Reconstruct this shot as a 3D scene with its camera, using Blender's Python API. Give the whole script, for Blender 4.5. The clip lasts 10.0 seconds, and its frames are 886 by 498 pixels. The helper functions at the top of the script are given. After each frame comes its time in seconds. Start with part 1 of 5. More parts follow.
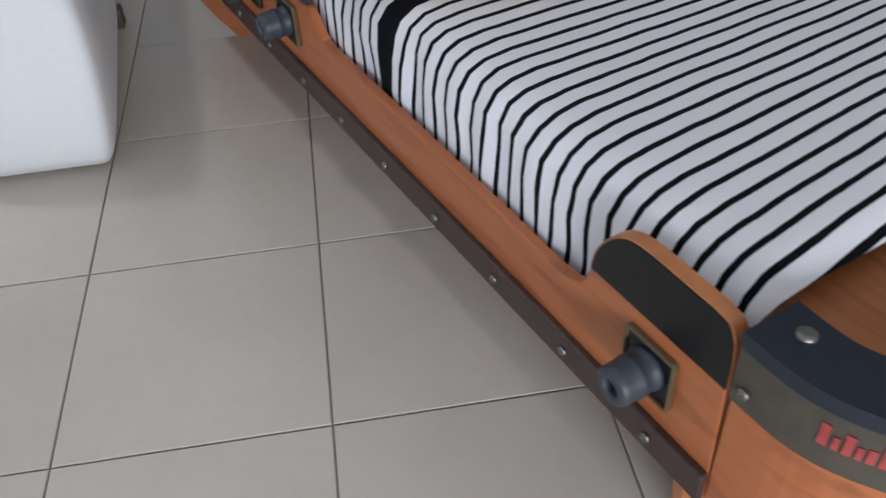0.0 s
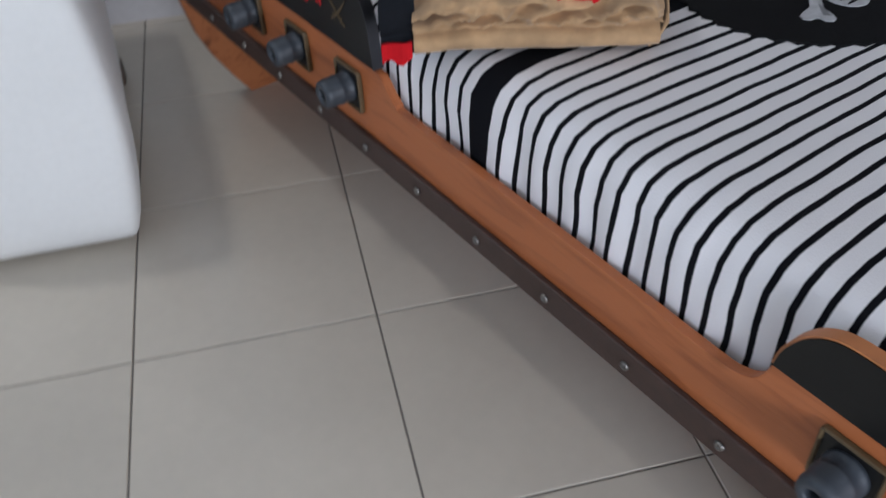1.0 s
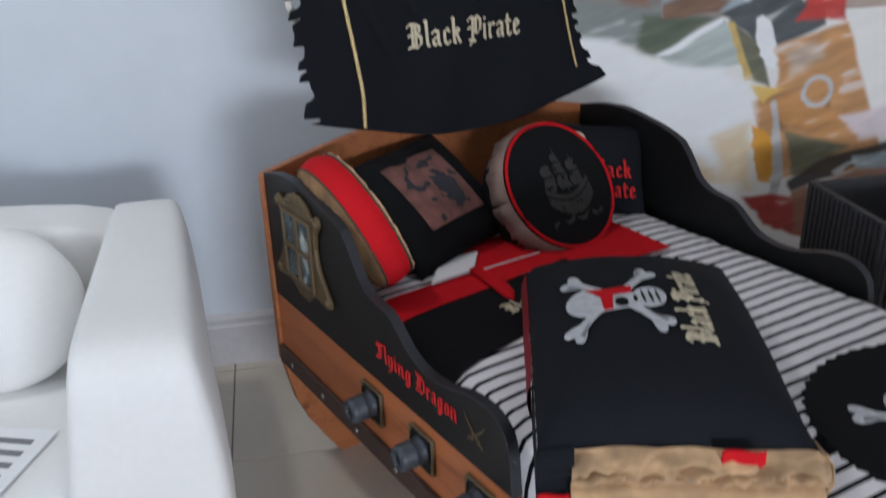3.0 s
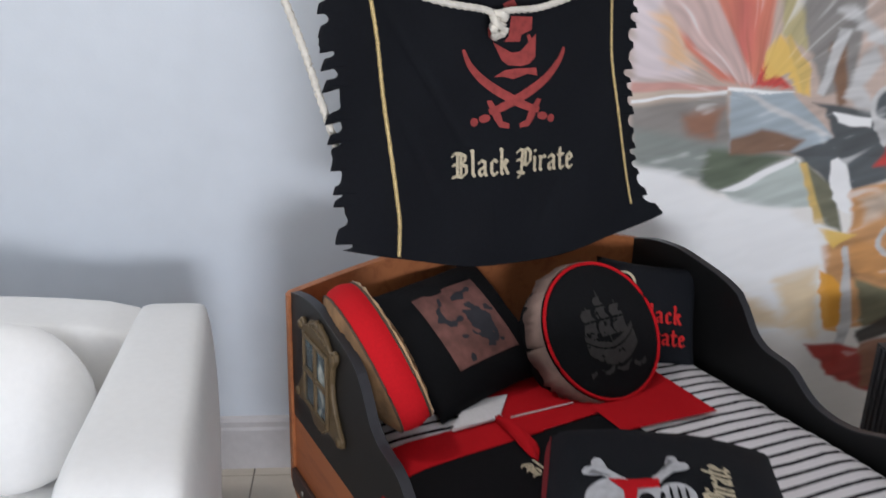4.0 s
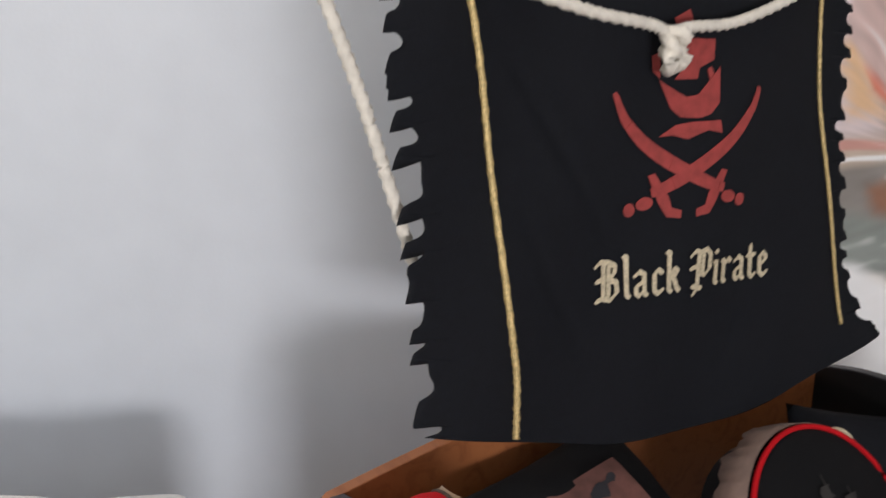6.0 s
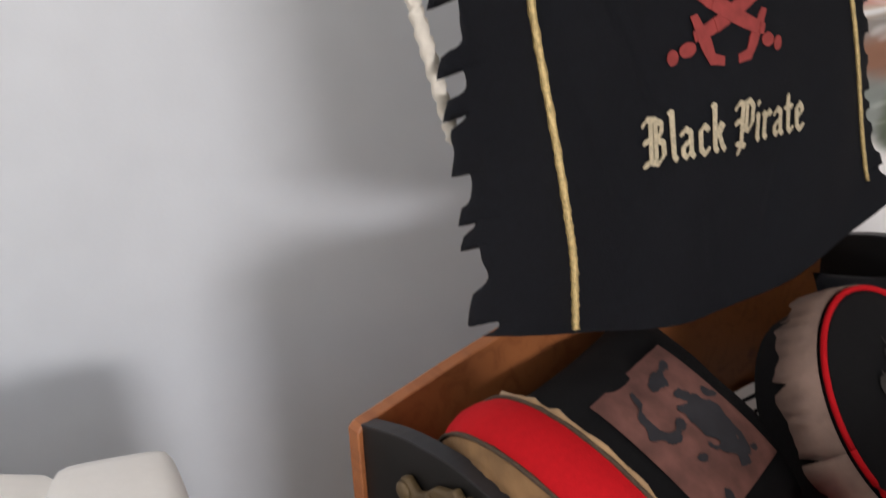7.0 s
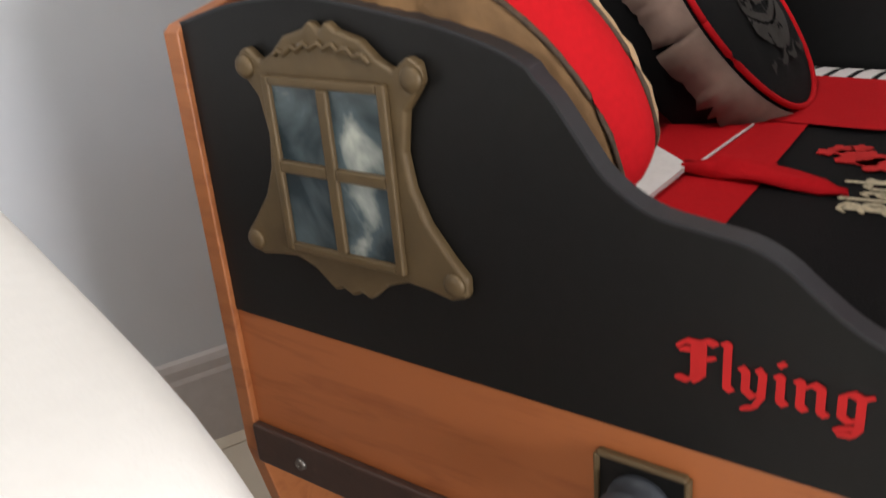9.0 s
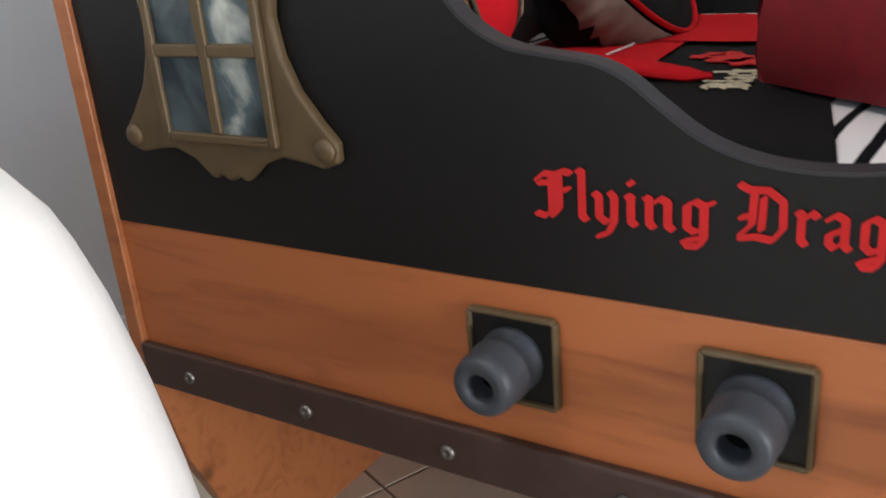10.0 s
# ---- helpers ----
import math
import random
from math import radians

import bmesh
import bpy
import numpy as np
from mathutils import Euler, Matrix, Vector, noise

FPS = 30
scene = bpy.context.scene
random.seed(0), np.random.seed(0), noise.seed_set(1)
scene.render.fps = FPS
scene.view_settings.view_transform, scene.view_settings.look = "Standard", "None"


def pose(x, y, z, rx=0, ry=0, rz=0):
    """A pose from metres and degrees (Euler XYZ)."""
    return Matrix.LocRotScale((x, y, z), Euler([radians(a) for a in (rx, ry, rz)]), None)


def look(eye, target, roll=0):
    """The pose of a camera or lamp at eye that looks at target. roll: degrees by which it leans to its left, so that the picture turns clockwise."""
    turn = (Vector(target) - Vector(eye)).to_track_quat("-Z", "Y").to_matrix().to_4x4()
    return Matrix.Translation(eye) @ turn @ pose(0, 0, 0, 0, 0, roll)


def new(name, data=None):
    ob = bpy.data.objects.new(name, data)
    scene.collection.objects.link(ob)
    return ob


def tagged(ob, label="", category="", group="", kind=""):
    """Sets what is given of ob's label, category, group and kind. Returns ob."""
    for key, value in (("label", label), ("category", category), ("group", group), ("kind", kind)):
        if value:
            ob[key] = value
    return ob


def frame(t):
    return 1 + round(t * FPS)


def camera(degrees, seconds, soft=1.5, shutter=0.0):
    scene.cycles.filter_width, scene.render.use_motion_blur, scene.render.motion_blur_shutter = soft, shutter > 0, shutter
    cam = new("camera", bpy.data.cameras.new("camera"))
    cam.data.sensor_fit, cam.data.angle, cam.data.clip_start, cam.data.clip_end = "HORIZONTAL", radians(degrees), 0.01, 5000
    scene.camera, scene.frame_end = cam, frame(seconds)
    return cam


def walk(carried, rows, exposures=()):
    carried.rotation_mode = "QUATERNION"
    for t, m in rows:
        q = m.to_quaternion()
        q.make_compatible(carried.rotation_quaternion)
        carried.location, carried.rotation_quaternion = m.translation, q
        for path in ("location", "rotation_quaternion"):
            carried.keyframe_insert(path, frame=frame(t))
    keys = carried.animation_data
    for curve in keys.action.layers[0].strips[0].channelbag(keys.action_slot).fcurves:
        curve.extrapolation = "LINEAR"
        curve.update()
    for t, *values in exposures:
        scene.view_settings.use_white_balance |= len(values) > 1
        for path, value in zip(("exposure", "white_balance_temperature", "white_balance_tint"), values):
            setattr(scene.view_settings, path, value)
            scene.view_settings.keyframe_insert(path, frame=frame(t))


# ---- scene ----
cam = camera(53.0, 10.0, soft=1.5, shutter=0.5)
PATH = [
    (0, (-0.534, -1.309, 1.306), (0.179, -0.014, -0.041), -3.6),
    (0.5, (-0.574, -1.182, 1.294), (0.124, 0.081, -0.091), -2.6),
    (1, (-0.667, -1.054, 1.328), (0.165, 0.194, 0.005), -3.2),
    (1.5, (-0.761, -0.977, 1.375), (0.232, 0.261, 0.158), -8.4),
    (2, (-0.783, -0.879, 1.411), (0.319, 0.415, 0.357), -4.9),
    (2.5, (-0.779, -0.816, 1.488), (0.241, 0.622, 0.543), -3.4),
    (2.7, (-0.77, -0.818, 1.51), (0.24, 0.658, 0.615), -2.8),
    (3.8, (-0.611, -0.776, 1.639), (0.295, 0.876, 0.969), 1.4),
    (4, (-0.589, -0.718, 1.646), (0.306, 0.942, 0.978), 1.8),
    (4.5, (-0.509, -0.512, 1.653), (0.38, 1.165, 1.024), 2.1),
    (5, (-0.435, -0.312, 1.634), (0.468, 1.382, 1.07), 1.2),
    (5.2, (-0.391, -0.219, 1.63), (0.505, 1.485, 1.088), 1.4),
    (6.3, (-0.43, 0.17, 1.482), (0.575, 1.812, 0.939), -1.0),
    (6.5, (-0.461, 0.229, 1.468), (0.613, 1.799, 0.852), -2.9),
    (7, (-0.473, 0.299, 1.391), (0.668, 1.81, 0.746), -2.7),
    (7.5, (-0.514, 0.36, 1.334), (0.808, 1.638, 0.548), -3.7),
    (8, (-0.549, 0.373, 1.232), (0.854, 1.5, 0.36), -4.3),
    (8.5, (-0.55, 0.351, 1.109), (0.86, 1.487, 0.261), -4.2),
    (9, (-0.558, 0.356, 0.98), (0.885, 1.498, 0.198), -5.2),
    (9.5, (-0.567, 0.325, 0.883), (0.954, 1.409, 0.167), -5.1),
    (10, (-0.582, 0.28, 0.838), (0.967, 1.328, 0.127), -5.1),
]
EXPOSURES = [(0, -0.38, 5650, 10), (1.5, -0.56, 5600, 10), (2.5, -0.42, 5600, 9), (4.0, -0.10, 5950, 12), (5.0, -0.08, 6100, 12), (6.5, -0.18, 6600, 15), (7.5, 0.06, 6700, 14), (8.5, 0.34, 6800, 13), (10.0, 0.32, 6300, 11)]
walk(cam, [(t, look(eye, target, roll)) for t, eye, target, roll in PATH], EXPOSURES)

# ---- world and light ----
world = bpy.data.worlds.new("daylight")
scene.world = world
world.use_nodes = True
wn = world.node_tree
sky = wn.nodes.new("ShaderNodeTexSky")
sky.sky_type = "NISHITA"
sky.sun_disc = False
sky.sun_elevation, sky.sun_rotation = radians(35), radians(250)
wn.nodes["Background"].inputs["Strength"].default_value = 0.12
wn.links.new(sky.outputs[0], wn.nodes["Background"].inputs["Color"])

# the room stands turned against the bed
ROOM = 22.5
RS, RC = math.sin(radians(ROOM)), math.cos(radians(ROOM))
WALL = 1.64                      # back wall, along the room's depth


def room(a, b, z=0.0):
    """A place by the room's own axes: a along the back wall to the right, b towards the back wall."""
    return Vector((RC * a + RS * b, -RS * a + RC * b, z))


def room_pose(a, b, z=0.0, turn=0.0):
    return Matrix.Translation(room(a, b, z)) @ Matrix.Rotation(radians(-ROOM + turn), 4, "Z")


def area(name, place, target, w, h, power, colour):
    data = bpy.data.lights.new(name, "AREA")
    data.shape, data.size, data.size_y, data.energy, data.color = "RECTANGLE", w, h, power, colour
    ob = new(name, data)
    ob.matrix_world = look(place, target)
    return ob


area("window_light", room(-3.27, -1.0, 1.45), room(0, -0.6, 1.0), 3.0, 2.1, 15, (0.76, 0.89, 1.0))
area("shopfront_light", room(0.5, -3.77, 0.97), room(0.3, 0, 0.97), 1.25, 0.55, 116, (0.99, 0.98, 0.98))
area("ceiling_lamp", room(-1.13, 0.68, 2.765), room(-1.13, 0.6801, 0.0), 0.16, 0.16, 14, (1.0, 0.93, 0.83))

# ---- materials ----
def mat(name, colour, rough=0.6, metal=0.0, grain=0.0, scale=40.0, stain=0.0, stain_scale=3.0, bump=0.0, bump_scale=200.0, stretch=(1, 1, 1), spec=0.5, sheen=0.0, island=0.0):
    m = bpy.data.materials.new(name)
    m.use_nodes = True
    t = m.node_tree
    b = t.nodes["Principled BSDF"]
    b.inputs["Roughness"].default_value, b.inputs["Metallic"].default_value = rough, metal
    b.inputs["Specular IOR Level"].default_value = spec
    b.inputs["Sheen Weight"].default_value = sheen
    co = t.nodes.new("ShaderNodeTexCoord")
    mp = t.nodes.new("ShaderNodeMapping")
    mp.inputs["Scale"].default_value = stretch
    t.links.new(co.outputs["Object"], mp.inputs[0])
    out = None
    base = t.nodes.new("ShaderNodeRGB")
    base.outputs[0].default_value = (*colour, 1)
    out = base.outputs[0]

    def vary(src, amount, sc, detail):
        n = t.nodes.new("ShaderNodeTexNoise")
        n.inputs["Scale"].default_value, n.inputs["Detail"].default_value = sc, detail
        t.links.new(mp.outputs[0], n.inputs["Vector"])
        r = t.nodes.new("ShaderNodeMapRange")
        r.inputs["From Min"].default_value, r.inputs["From Max"].default_value = 0.3, 0.7
        r.inputs["To Min"].default_value, r.inputs["To Max"].default_value = 1 - amount, 1 + amount
        t.links.new(n.outputs[0], r.inputs["Value"])
        k = t.nodes.new("ShaderNodeVectorMath")
        k.operation = "SCALE"
        t.links.new(src, k.inputs[0])
        t.links.new(r.outputs[0], k.inputs["Scale"])
        return k.outputs[0]

    if grain:
        out = vary(out, grain, scale, 6)
    if stain:
        out = vary(out, stain, stain_scale, 3)
    if island:
        g = t.nodes.new("ShaderNodeObjectInfo")
        r = t.nodes.new("ShaderNodeMapRange")
        r.inputs["To Min"].default_value, r.inputs["To Max"].default_value = 1 - island, 1 + island
        t.links.new(g.outputs["Random"], r.inputs["Value"])
        k = t.nodes.new("ShaderNodeVectorMath")
        k.operation = "SCALE"
        t.links.new(out, k.inputs[0])
        t.links.new(r.outputs[0], k.inputs["Scale"])
        out = k.outputs[0]
    t.links.new(out, b.inputs["Base Color"])
    if bump:
        n = t.nodes.new("ShaderNodeTexNoise")
        n.inputs["Scale"].default_value, n.inputs["Detail"].default_value = bump_scale, 4
        t.links.new(mp.outputs[0], n.inputs["Vector"])
        bp = t.nodes.new("ShaderNodeBump")
        bp.inputs["Strength"].default_value, bp.inputs["Distance"].default_value = bump, 0.004
        t.links.new(n.outputs[0], bp.inputs["Height"])
        t.links.new(bp.outputs[0], b.inputs["Normal"])
    return m


def wood_mat(name, colour, dark):
    m = mat(name, colour, rough=0.42, bump=0.05, bump_scale=60, stretch=(6, 1, 6))
    t = m.node_tree
    b = t.nodes["Principled BSDF"]
    co = t.nodes["Texture Coordinate"]
    mp = t.nodes.new("ShaderNodeMapping")
    mp.inputs["Scale"].default_value = (9, 1.1, 9)
    t.links.new(co.outputs["Object"], mp.inputs[0])
    n1 = t.nodes.new("ShaderNodeTexNoise")
    n1.inputs["Scale"].default_value, n1.inputs["Detail"].default_value, n1.inputs["Distortion"].default_value = 3.2, 7, 1.4
    n2 = t.nodes.new("ShaderNodeTexNoise")
    n2.inputs["Scale"].default_value, n2.inputs["Detail"].default_value = 26, 5
    for n in (n1, n2):
        t.links.new(mp.outputs[0], n.inputs["Vector"])
    r = t.nodes.new("ShaderNodeValToRGB")
    r.color_ramp.elements[0].position, r.color_ramp.elements[0].color = 0.3, (*dark, 1)
    r.color_ramp.elements[1].position, r.color_ramp.elements[1].color = 0.62, (*colour, 1)
    ad = t.nodes.new("ShaderNodeMath")
    ad.operation = "MULTIPLY_ADD"
    ad.inputs[1].default_value = 0.22
    t.links.new(n2.outputs[0], ad.inputs[0])
    t.links.new(n1.outputs[0], ad.inputs[2])
    t.links.new(ad.outputs[0], r.inputs[0])
    # small dark knots
    vo = t.nodes.new("ShaderNodeTexVoronoi")
    vo.inputs["Scale"].default_value = 7
    mp2 = t.nodes.new("ShaderNodeMapping")
    mp2.inputs["Scale"].default_value = (1.0, 0.7, 1.0)
    t.links.new(co.outputs["Object"], mp2.inputs[0])
    t.links.new(mp2.outputs[0], vo.inputs["Vector"])
    kr = t.nodes.new("ShaderNodeMapRange")
    kr.inputs["From Min"].default_value, kr.inputs["From Max"].default_value = 0.03, 0.13
    kr.inputs["To Min"].default_value, kr.inputs["To Max"].default_value = 0.5, 1.0
    t.links.new(vo.outputs["Distance"], kr.inputs["Value"])
    k = t.nodes.new("ShaderNodeVectorMath")
    k.operation = "SCALE"
    t.links.new(r.outputs[0], k.inputs[0])
    t.links.new(kr.outputs[0], k.inputs["Scale"])
    t.links.new(k.outputs[0], b.inputs["Base Color"])
    return m


WOOD = wood_mat("cherry_wood", (0.40, 0.125, 0.040), (0.24, 0.066, 0.020))
WOOD_IN = wood_mat("cherry_wood_board", (0.36, 0.125, 0.042), (0.23, 0.07, 0.022))
EDGE_WOOD = mat("orange_edge", (0.50, 0.19, 0.07), 0.4, grain=0.12, scale=30)
BLACK = mat("black_laminate", (0.0058, 0.0058, 0.0058), 0.42, grain=0.15, scale=60, bump=0.05, bump_scale=400, spec=0.3)
GREY_EDGE = mat("grey_edge_band", (0.019, 0.019, 0.023), 0.45, grain=0.1)
IRON = mat("brown_band", (0.044, 0.022, 0.016), 0.5, grain=0.15, scale=50, bump=0.08)
STEEL = mat("steel_bolt", (0.22, 0.205, 0.19), 0.48, metal=1.0)
BRASS = mat("aged_bronze_paint", (0.105, 0.070, 0.032), 0.5, metal=0.2, grain=0.14, scale=35, bump=0.12, bump_scale=90)
GUN = mat("grey_gun_plastic", (0.036, 0.042, 0.052), 0.5, grain=0.1, bump=0.05)
# near-black colour that paints in the shade deep inside the gun barrels
BORE_SHADE = mat("bore_shade_black", (0.004, 0.004, 0.0045), 0.9, spec=0.05)
WHITE_CLOTH = mat("white_cotton", (0.74, 0.72, 0.73), 0.9, grain=0.05, scale=120, stain=0.04, bump=0.25, bump_scale=500, sheen=0.2)
BLACK_CLOTH = mat("black_cotton", (0.0045, 0.0046, 0.0055), 0.9, grain=0.2, scale=150, bump=0.25, bump_scale=500, spec=0.2)
NAVY_CLOTH = mat("blue_black_cotton", (0.0042, 0.0052, 0.0082), 0.85, grain=0.2, scale=120, bump=0.25, bump_scale=420, spec=0.25)
RED_CLOTH = mat("red_cotton", (0.49, 0.007, 0.012), 0.85, grain=0.06, scale=160, stain=0.03, stain_scale=12, bump=0.25, bump_scale=420, spec=0.15)
CRIMSON = mat("dark_red_lining", (0.18, 0.005, 0.010), 0.7, grain=0.12, scale=60, bump=0.2)
TAN = mat("tan_velour", (0.40, 0.25, 0.125), 0.85, grain=0.25, scale=26, stain=0.2, stain_scale=9, bump=0.5, bump_scale=60, sheen=0.3)
TAN_DARK = mat("brown_suede", (0.27, 0.150, 0.065), 0.85, grain=0.35, scale=20, stain=0.25, stain_scale=9, bump=0.5, bump_scale=50)
PIPING = mat("dark_piping", (0.060, 0.036, 0.020), 0.7, grain=0.3, scale=160, bump=0.3)
FRINGE = mat("dusky_suede", (0.215, 0.145, 0.118), 0.9, grain=0.22, scale=24, bump=0.4, bump_scale=60)
GREY_PRINT = mat("grey_print", (0.027, 0.024, 0.022), 0.85, grain=0.25, scale=60)
BONE_PRINT = mat("pale_grey_print", (0.48, 0.48, 0.50), 0.85, grain=0.15, scale=60)
RED_PRINT = mat("dull_red_print", (0.32, 0.045, 0.04), 0.8, grain=0.2, scale=70)
RED_LETTER = mat("red_lettering", (0.50, 0.008, 0.008), 0.85, grain=0.1)
GOLD = mat("gold_thread", (0.62, 0.47, 0.21), 0.42, metal=0.35, grain=0.3, scale=220, bump=0.5, bump_scale=300)
PALE_GOLD = mat("pale_gold_thread", (0.60, 0.52, 0.36), 0.55, metal=0.1, grain=0.3, scale=300, bump=0.4, bump_scale=300)
PATCH = mat("brown_map_print", (0.15, 0.062, 0.05), 0.85, grain=0.25, scale=40, stain=0.3, stain_scale=14)
PATCH_DARK = mat("blue_black_map_print", (0.022, 0.022, 0.028), 0.85, grain=0.2)
ROPE = mat("white_cotton_rope", (0.74, 0.70, 0.62), 0.85, grain=0.12, scale=60, bump=0.3, bump_scale=200)
SPAR = mat("dark_wood_spar", (0.10, 0.065, 0.045), 0.5, grain=0.3, scale=20)
WALL_PAINT = mat("blue_grey_wall_paint", (0.60, 0.64, 0.69), 0.55, grain=0.015, scale=12, stain=0.02, bump=0.06, bump_scale=120)
PLAIN_PAINT = mat("pale_grey_wall_paint", (0.56, 0.55, 0.54), 0.7, grain=0.02, bump=0.05)
CEIL_PAINT = mat("white_ceiling_paint", (0.8, 0.8, 0.79), 0.8, grain=0.02, bump=0.05)
SKIRT = mat("grey_skirting", (0.50, 0.48, 0.48), 0.4, grain=0.04)
TILE = mat("beige_ceramic_tile", (0.57, 0.515, 0.43), 0.23, grain=0.02, scale=30, stain=0.05, stain_scale=2.5, bump=0.02, bump_scale=20, island=0.025)
GROUT = mat("grey_grout", (0.22, 0.20, 0.18), 0.9, grain=0.15, scale=60, bump=0.2)
SOFA = mat("white_sofa_cloth", (0.80, 0.79, 0.77), 0.75, grain=0.015, scale=60, stain=0.02, bump=0.12, bump_scale=350, sheen=0.15)
PAPER = mat("white_paper", (0.8, 0.8, 0.8), 0.7, grain=0.01)
INK = mat("grey_ink", (0.2, 0.2, 0.21), 0.8)
DARK_BOX = mat("dark_grey_ribbed_box", (0.035, 0.034, 0.037), 0.6, grain=0.2, scale=30, bump=0.15)
NAVY_PLATE = mat("navy_bow_plate", (0.010, 0.014, 0.024), 0.45, grain=0.1)
OLIVE = mat("olive_bow_band", (0.062, 0.050, 0.034), 0.55, grain=0.15, scale=30)
CURTAIN = mat("grey_curtain", (0.33, 0.34, 0.37), 0.8, grain=0.1, scale=40)
METAL_FRAME = mat("grey_metal", (0.3, 0.3, 0.31), 0.35, metal=0.8)


def pane_mat():
    m = mat("cloudy_window_print", (0.09, 0.12, 0.13), 0.18)
    t = m.node_tree
    b = t.nodes["Principled BSDF"]
    n = t.nodes.new("ShaderNodeTexNoise")
    n.inputs["Scale"].default_value, n.inputs["Detail"].default_value, n.inputs["Distortion"].default_value = 11, 5, 0.5
    co = t.nodes["Texture Coordinate"]
    t.links.new(co.outputs["Object"], n.inputs["Vector"])
    r = t.nodes.new("ShaderNodeValToRGB")
    e = r.color_ramp.elements
    e[0].position, e[0].color = 0.40, (0.014, 0.026, 0.032, 1)
    e[1].position, e[1].color = 0.70, (0.55, 0.57, 0.50, 1)
    mid = e.new(0.55)
    mid.color = (0.075, 0.105, 0.115, 1)
    t.links.new(n.outputs[0], r.inputs[0])
    t.links.new(r.outputs[0], b.inputs["Base Color"])
    return m


PANE = pane_mat()

# ---- mesh helpers ----
def thing(name, label, category, place=None, kind="", group=""):
    ob = new(name)
    if place is not None:
        ob.matrix_world = place
    return tagged(ob, label, category, group, kind)


def part(name, bm, material, parent=None, label="", smooth=False, m=None):
    me = bpy.data.meshes.new(name)
    bmesh.ops.recalc_face_normals(bm, faces=bm.faces)
    bm.to_mesh(me)
    bm.free()
    for mm in material if isinstance(material, (list, tuple)) else (material,):
        me.materials.append(mm)
    if smooth:
        for p in me.polygons:
            p.use_smooth = True
    ob = new(name, me)
    if parent is not None:
        ob.parent = parent
    if m is not None:
        ob.matrix_basis = m
    if label:
        ob["label"] = label
    return ob


def bevel(ob, width=0.003, segments=2):
    md = ob.modifiers.new("bevel", "BEVEL")
    md.width, md.segments, md.limit_method, md.angle_limit = width, segments, "ANGLE", radians(40)
    return ob


def box(lo, hi):
    bm = bmesh.new()
    bmesh.ops.create_cube(bm, size=1)
    for v in bm.verts:
        v.co = [lo[i] + (v.co[i] + 0.5) * (hi[i] - lo[i]) for i in range(3)]
    return bm


def prism(poly, to3, lo, hi):
    """A slab of the outline poly, between lo and hi along its thickness; to3(u, v, w) gives the place."""
    bm = bmesh.new()
    a = [bm.verts.new(to3(u, v, lo)) for u, v in poly]
    b = [bm.verts.new(to3(u, v, hi)) for u, v in poly]
    bm.faces.new(a)
    bm.faces.new(b[::-1])
    for i in range(len(poly)):
        j = (i + 1) % len(poly)
        bm.faces.new((a[i], b[i], b[j], a[j]))
    return bm


def side3(u, v, w):      # upright board along the bed: u along y, v up, w across
    return (w, u, v)


def cross3(u, v, w):     # upright board across the bed
    return (u, w, v)


def flat3(u, v, w):
    return (u, v, w)


def curve_through(points, steps=6):
    """A smooth line through points (Catmull-Rom)."""
    out = []
    n = len(points)
    for i in range(n - 1):
        p0, p1, p2, p3 = (Vector(points[max(0, min(n - 1, i + k))]) for k in (-1, 0, 1, 2))
        for s in range(steps):
            t = s / steps
            out.append(0.5 * (2 * p1 + (p2 - p0) * t + (2 * p0 - 5 * p1 + 4 * p2 - p3) * t * t + (3 * p1 - p0 - 3 * p2 + p3) * t ** 3))
    out.append(Vector(points[-1]))
    return out


def tube(path, radius, sides=10, twist=0.0, lobes=0.0, caps=True):
    """A round or roped tube along a path of places."""
    bm = bmesh.new()
    rings = []
    n = len(path)
    up = Vector((0, 0, 1))
    for i, p in enumerate(path):
        d = (Vector(path[min(n - 1, i + 1)]) - Vector(path[max(0, i - 1)])).normalized()
        ref = up if abs(d.dot(up)) < 0.95 else Vector((0, 1, 0))
        a = d.cross(ref).normalized()
        b = a.cross(d)
        ring = []
        rr = radius[i] if isinstance(radius, (list, tuple)) else radius
        for s in range(sides):
            w = 2 * math.pi * s / sides
            r = rr * (1 + lobes * math.cos(3 * (w + twist * i)))
            ring.append(bm.verts.new(Vector(p) + a * (r * math.cos(w)) + b * (r * math.sin(w))))
        rings.append(ring)
    for i in range(n - 1):
        for s in range(sides):
            bm.faces.new((rings[i][s], rings[i][(s + 1) % sides], rings[i + 1][(s + 1) % sides], rings[i + 1][s]))
    if caps:
        bm.faces.new(rings[0])
        bm.faces.new(rings[-1][::-1])
    return bm


def lathe(profile, sides=28, axis="Z"):
    """A turned body: profile of (radius, height)."""
    bm = bmesh.new()
    rings = []
    for r, h in profile:
        ring = []
        for s in range(sides):
            w = 2 * math.pi * s / sides
            c = (r * math.cos(w), r * math.sin(w), h)
            ring.append(bm.verts.new(c if axis == "Z" else (-c[2], c[0], c[1])))
        rings.append(ring)
    for a, b in zip(rings, rings[1:]):
        for s in range(sides):
            bm.faces.new((a[s], a[(s + 1) % sides], b[(s + 1) % sides], b[s]))
    bm.faces.new(rings[0])
    bm.faces.new(rings[-1])
    return bm


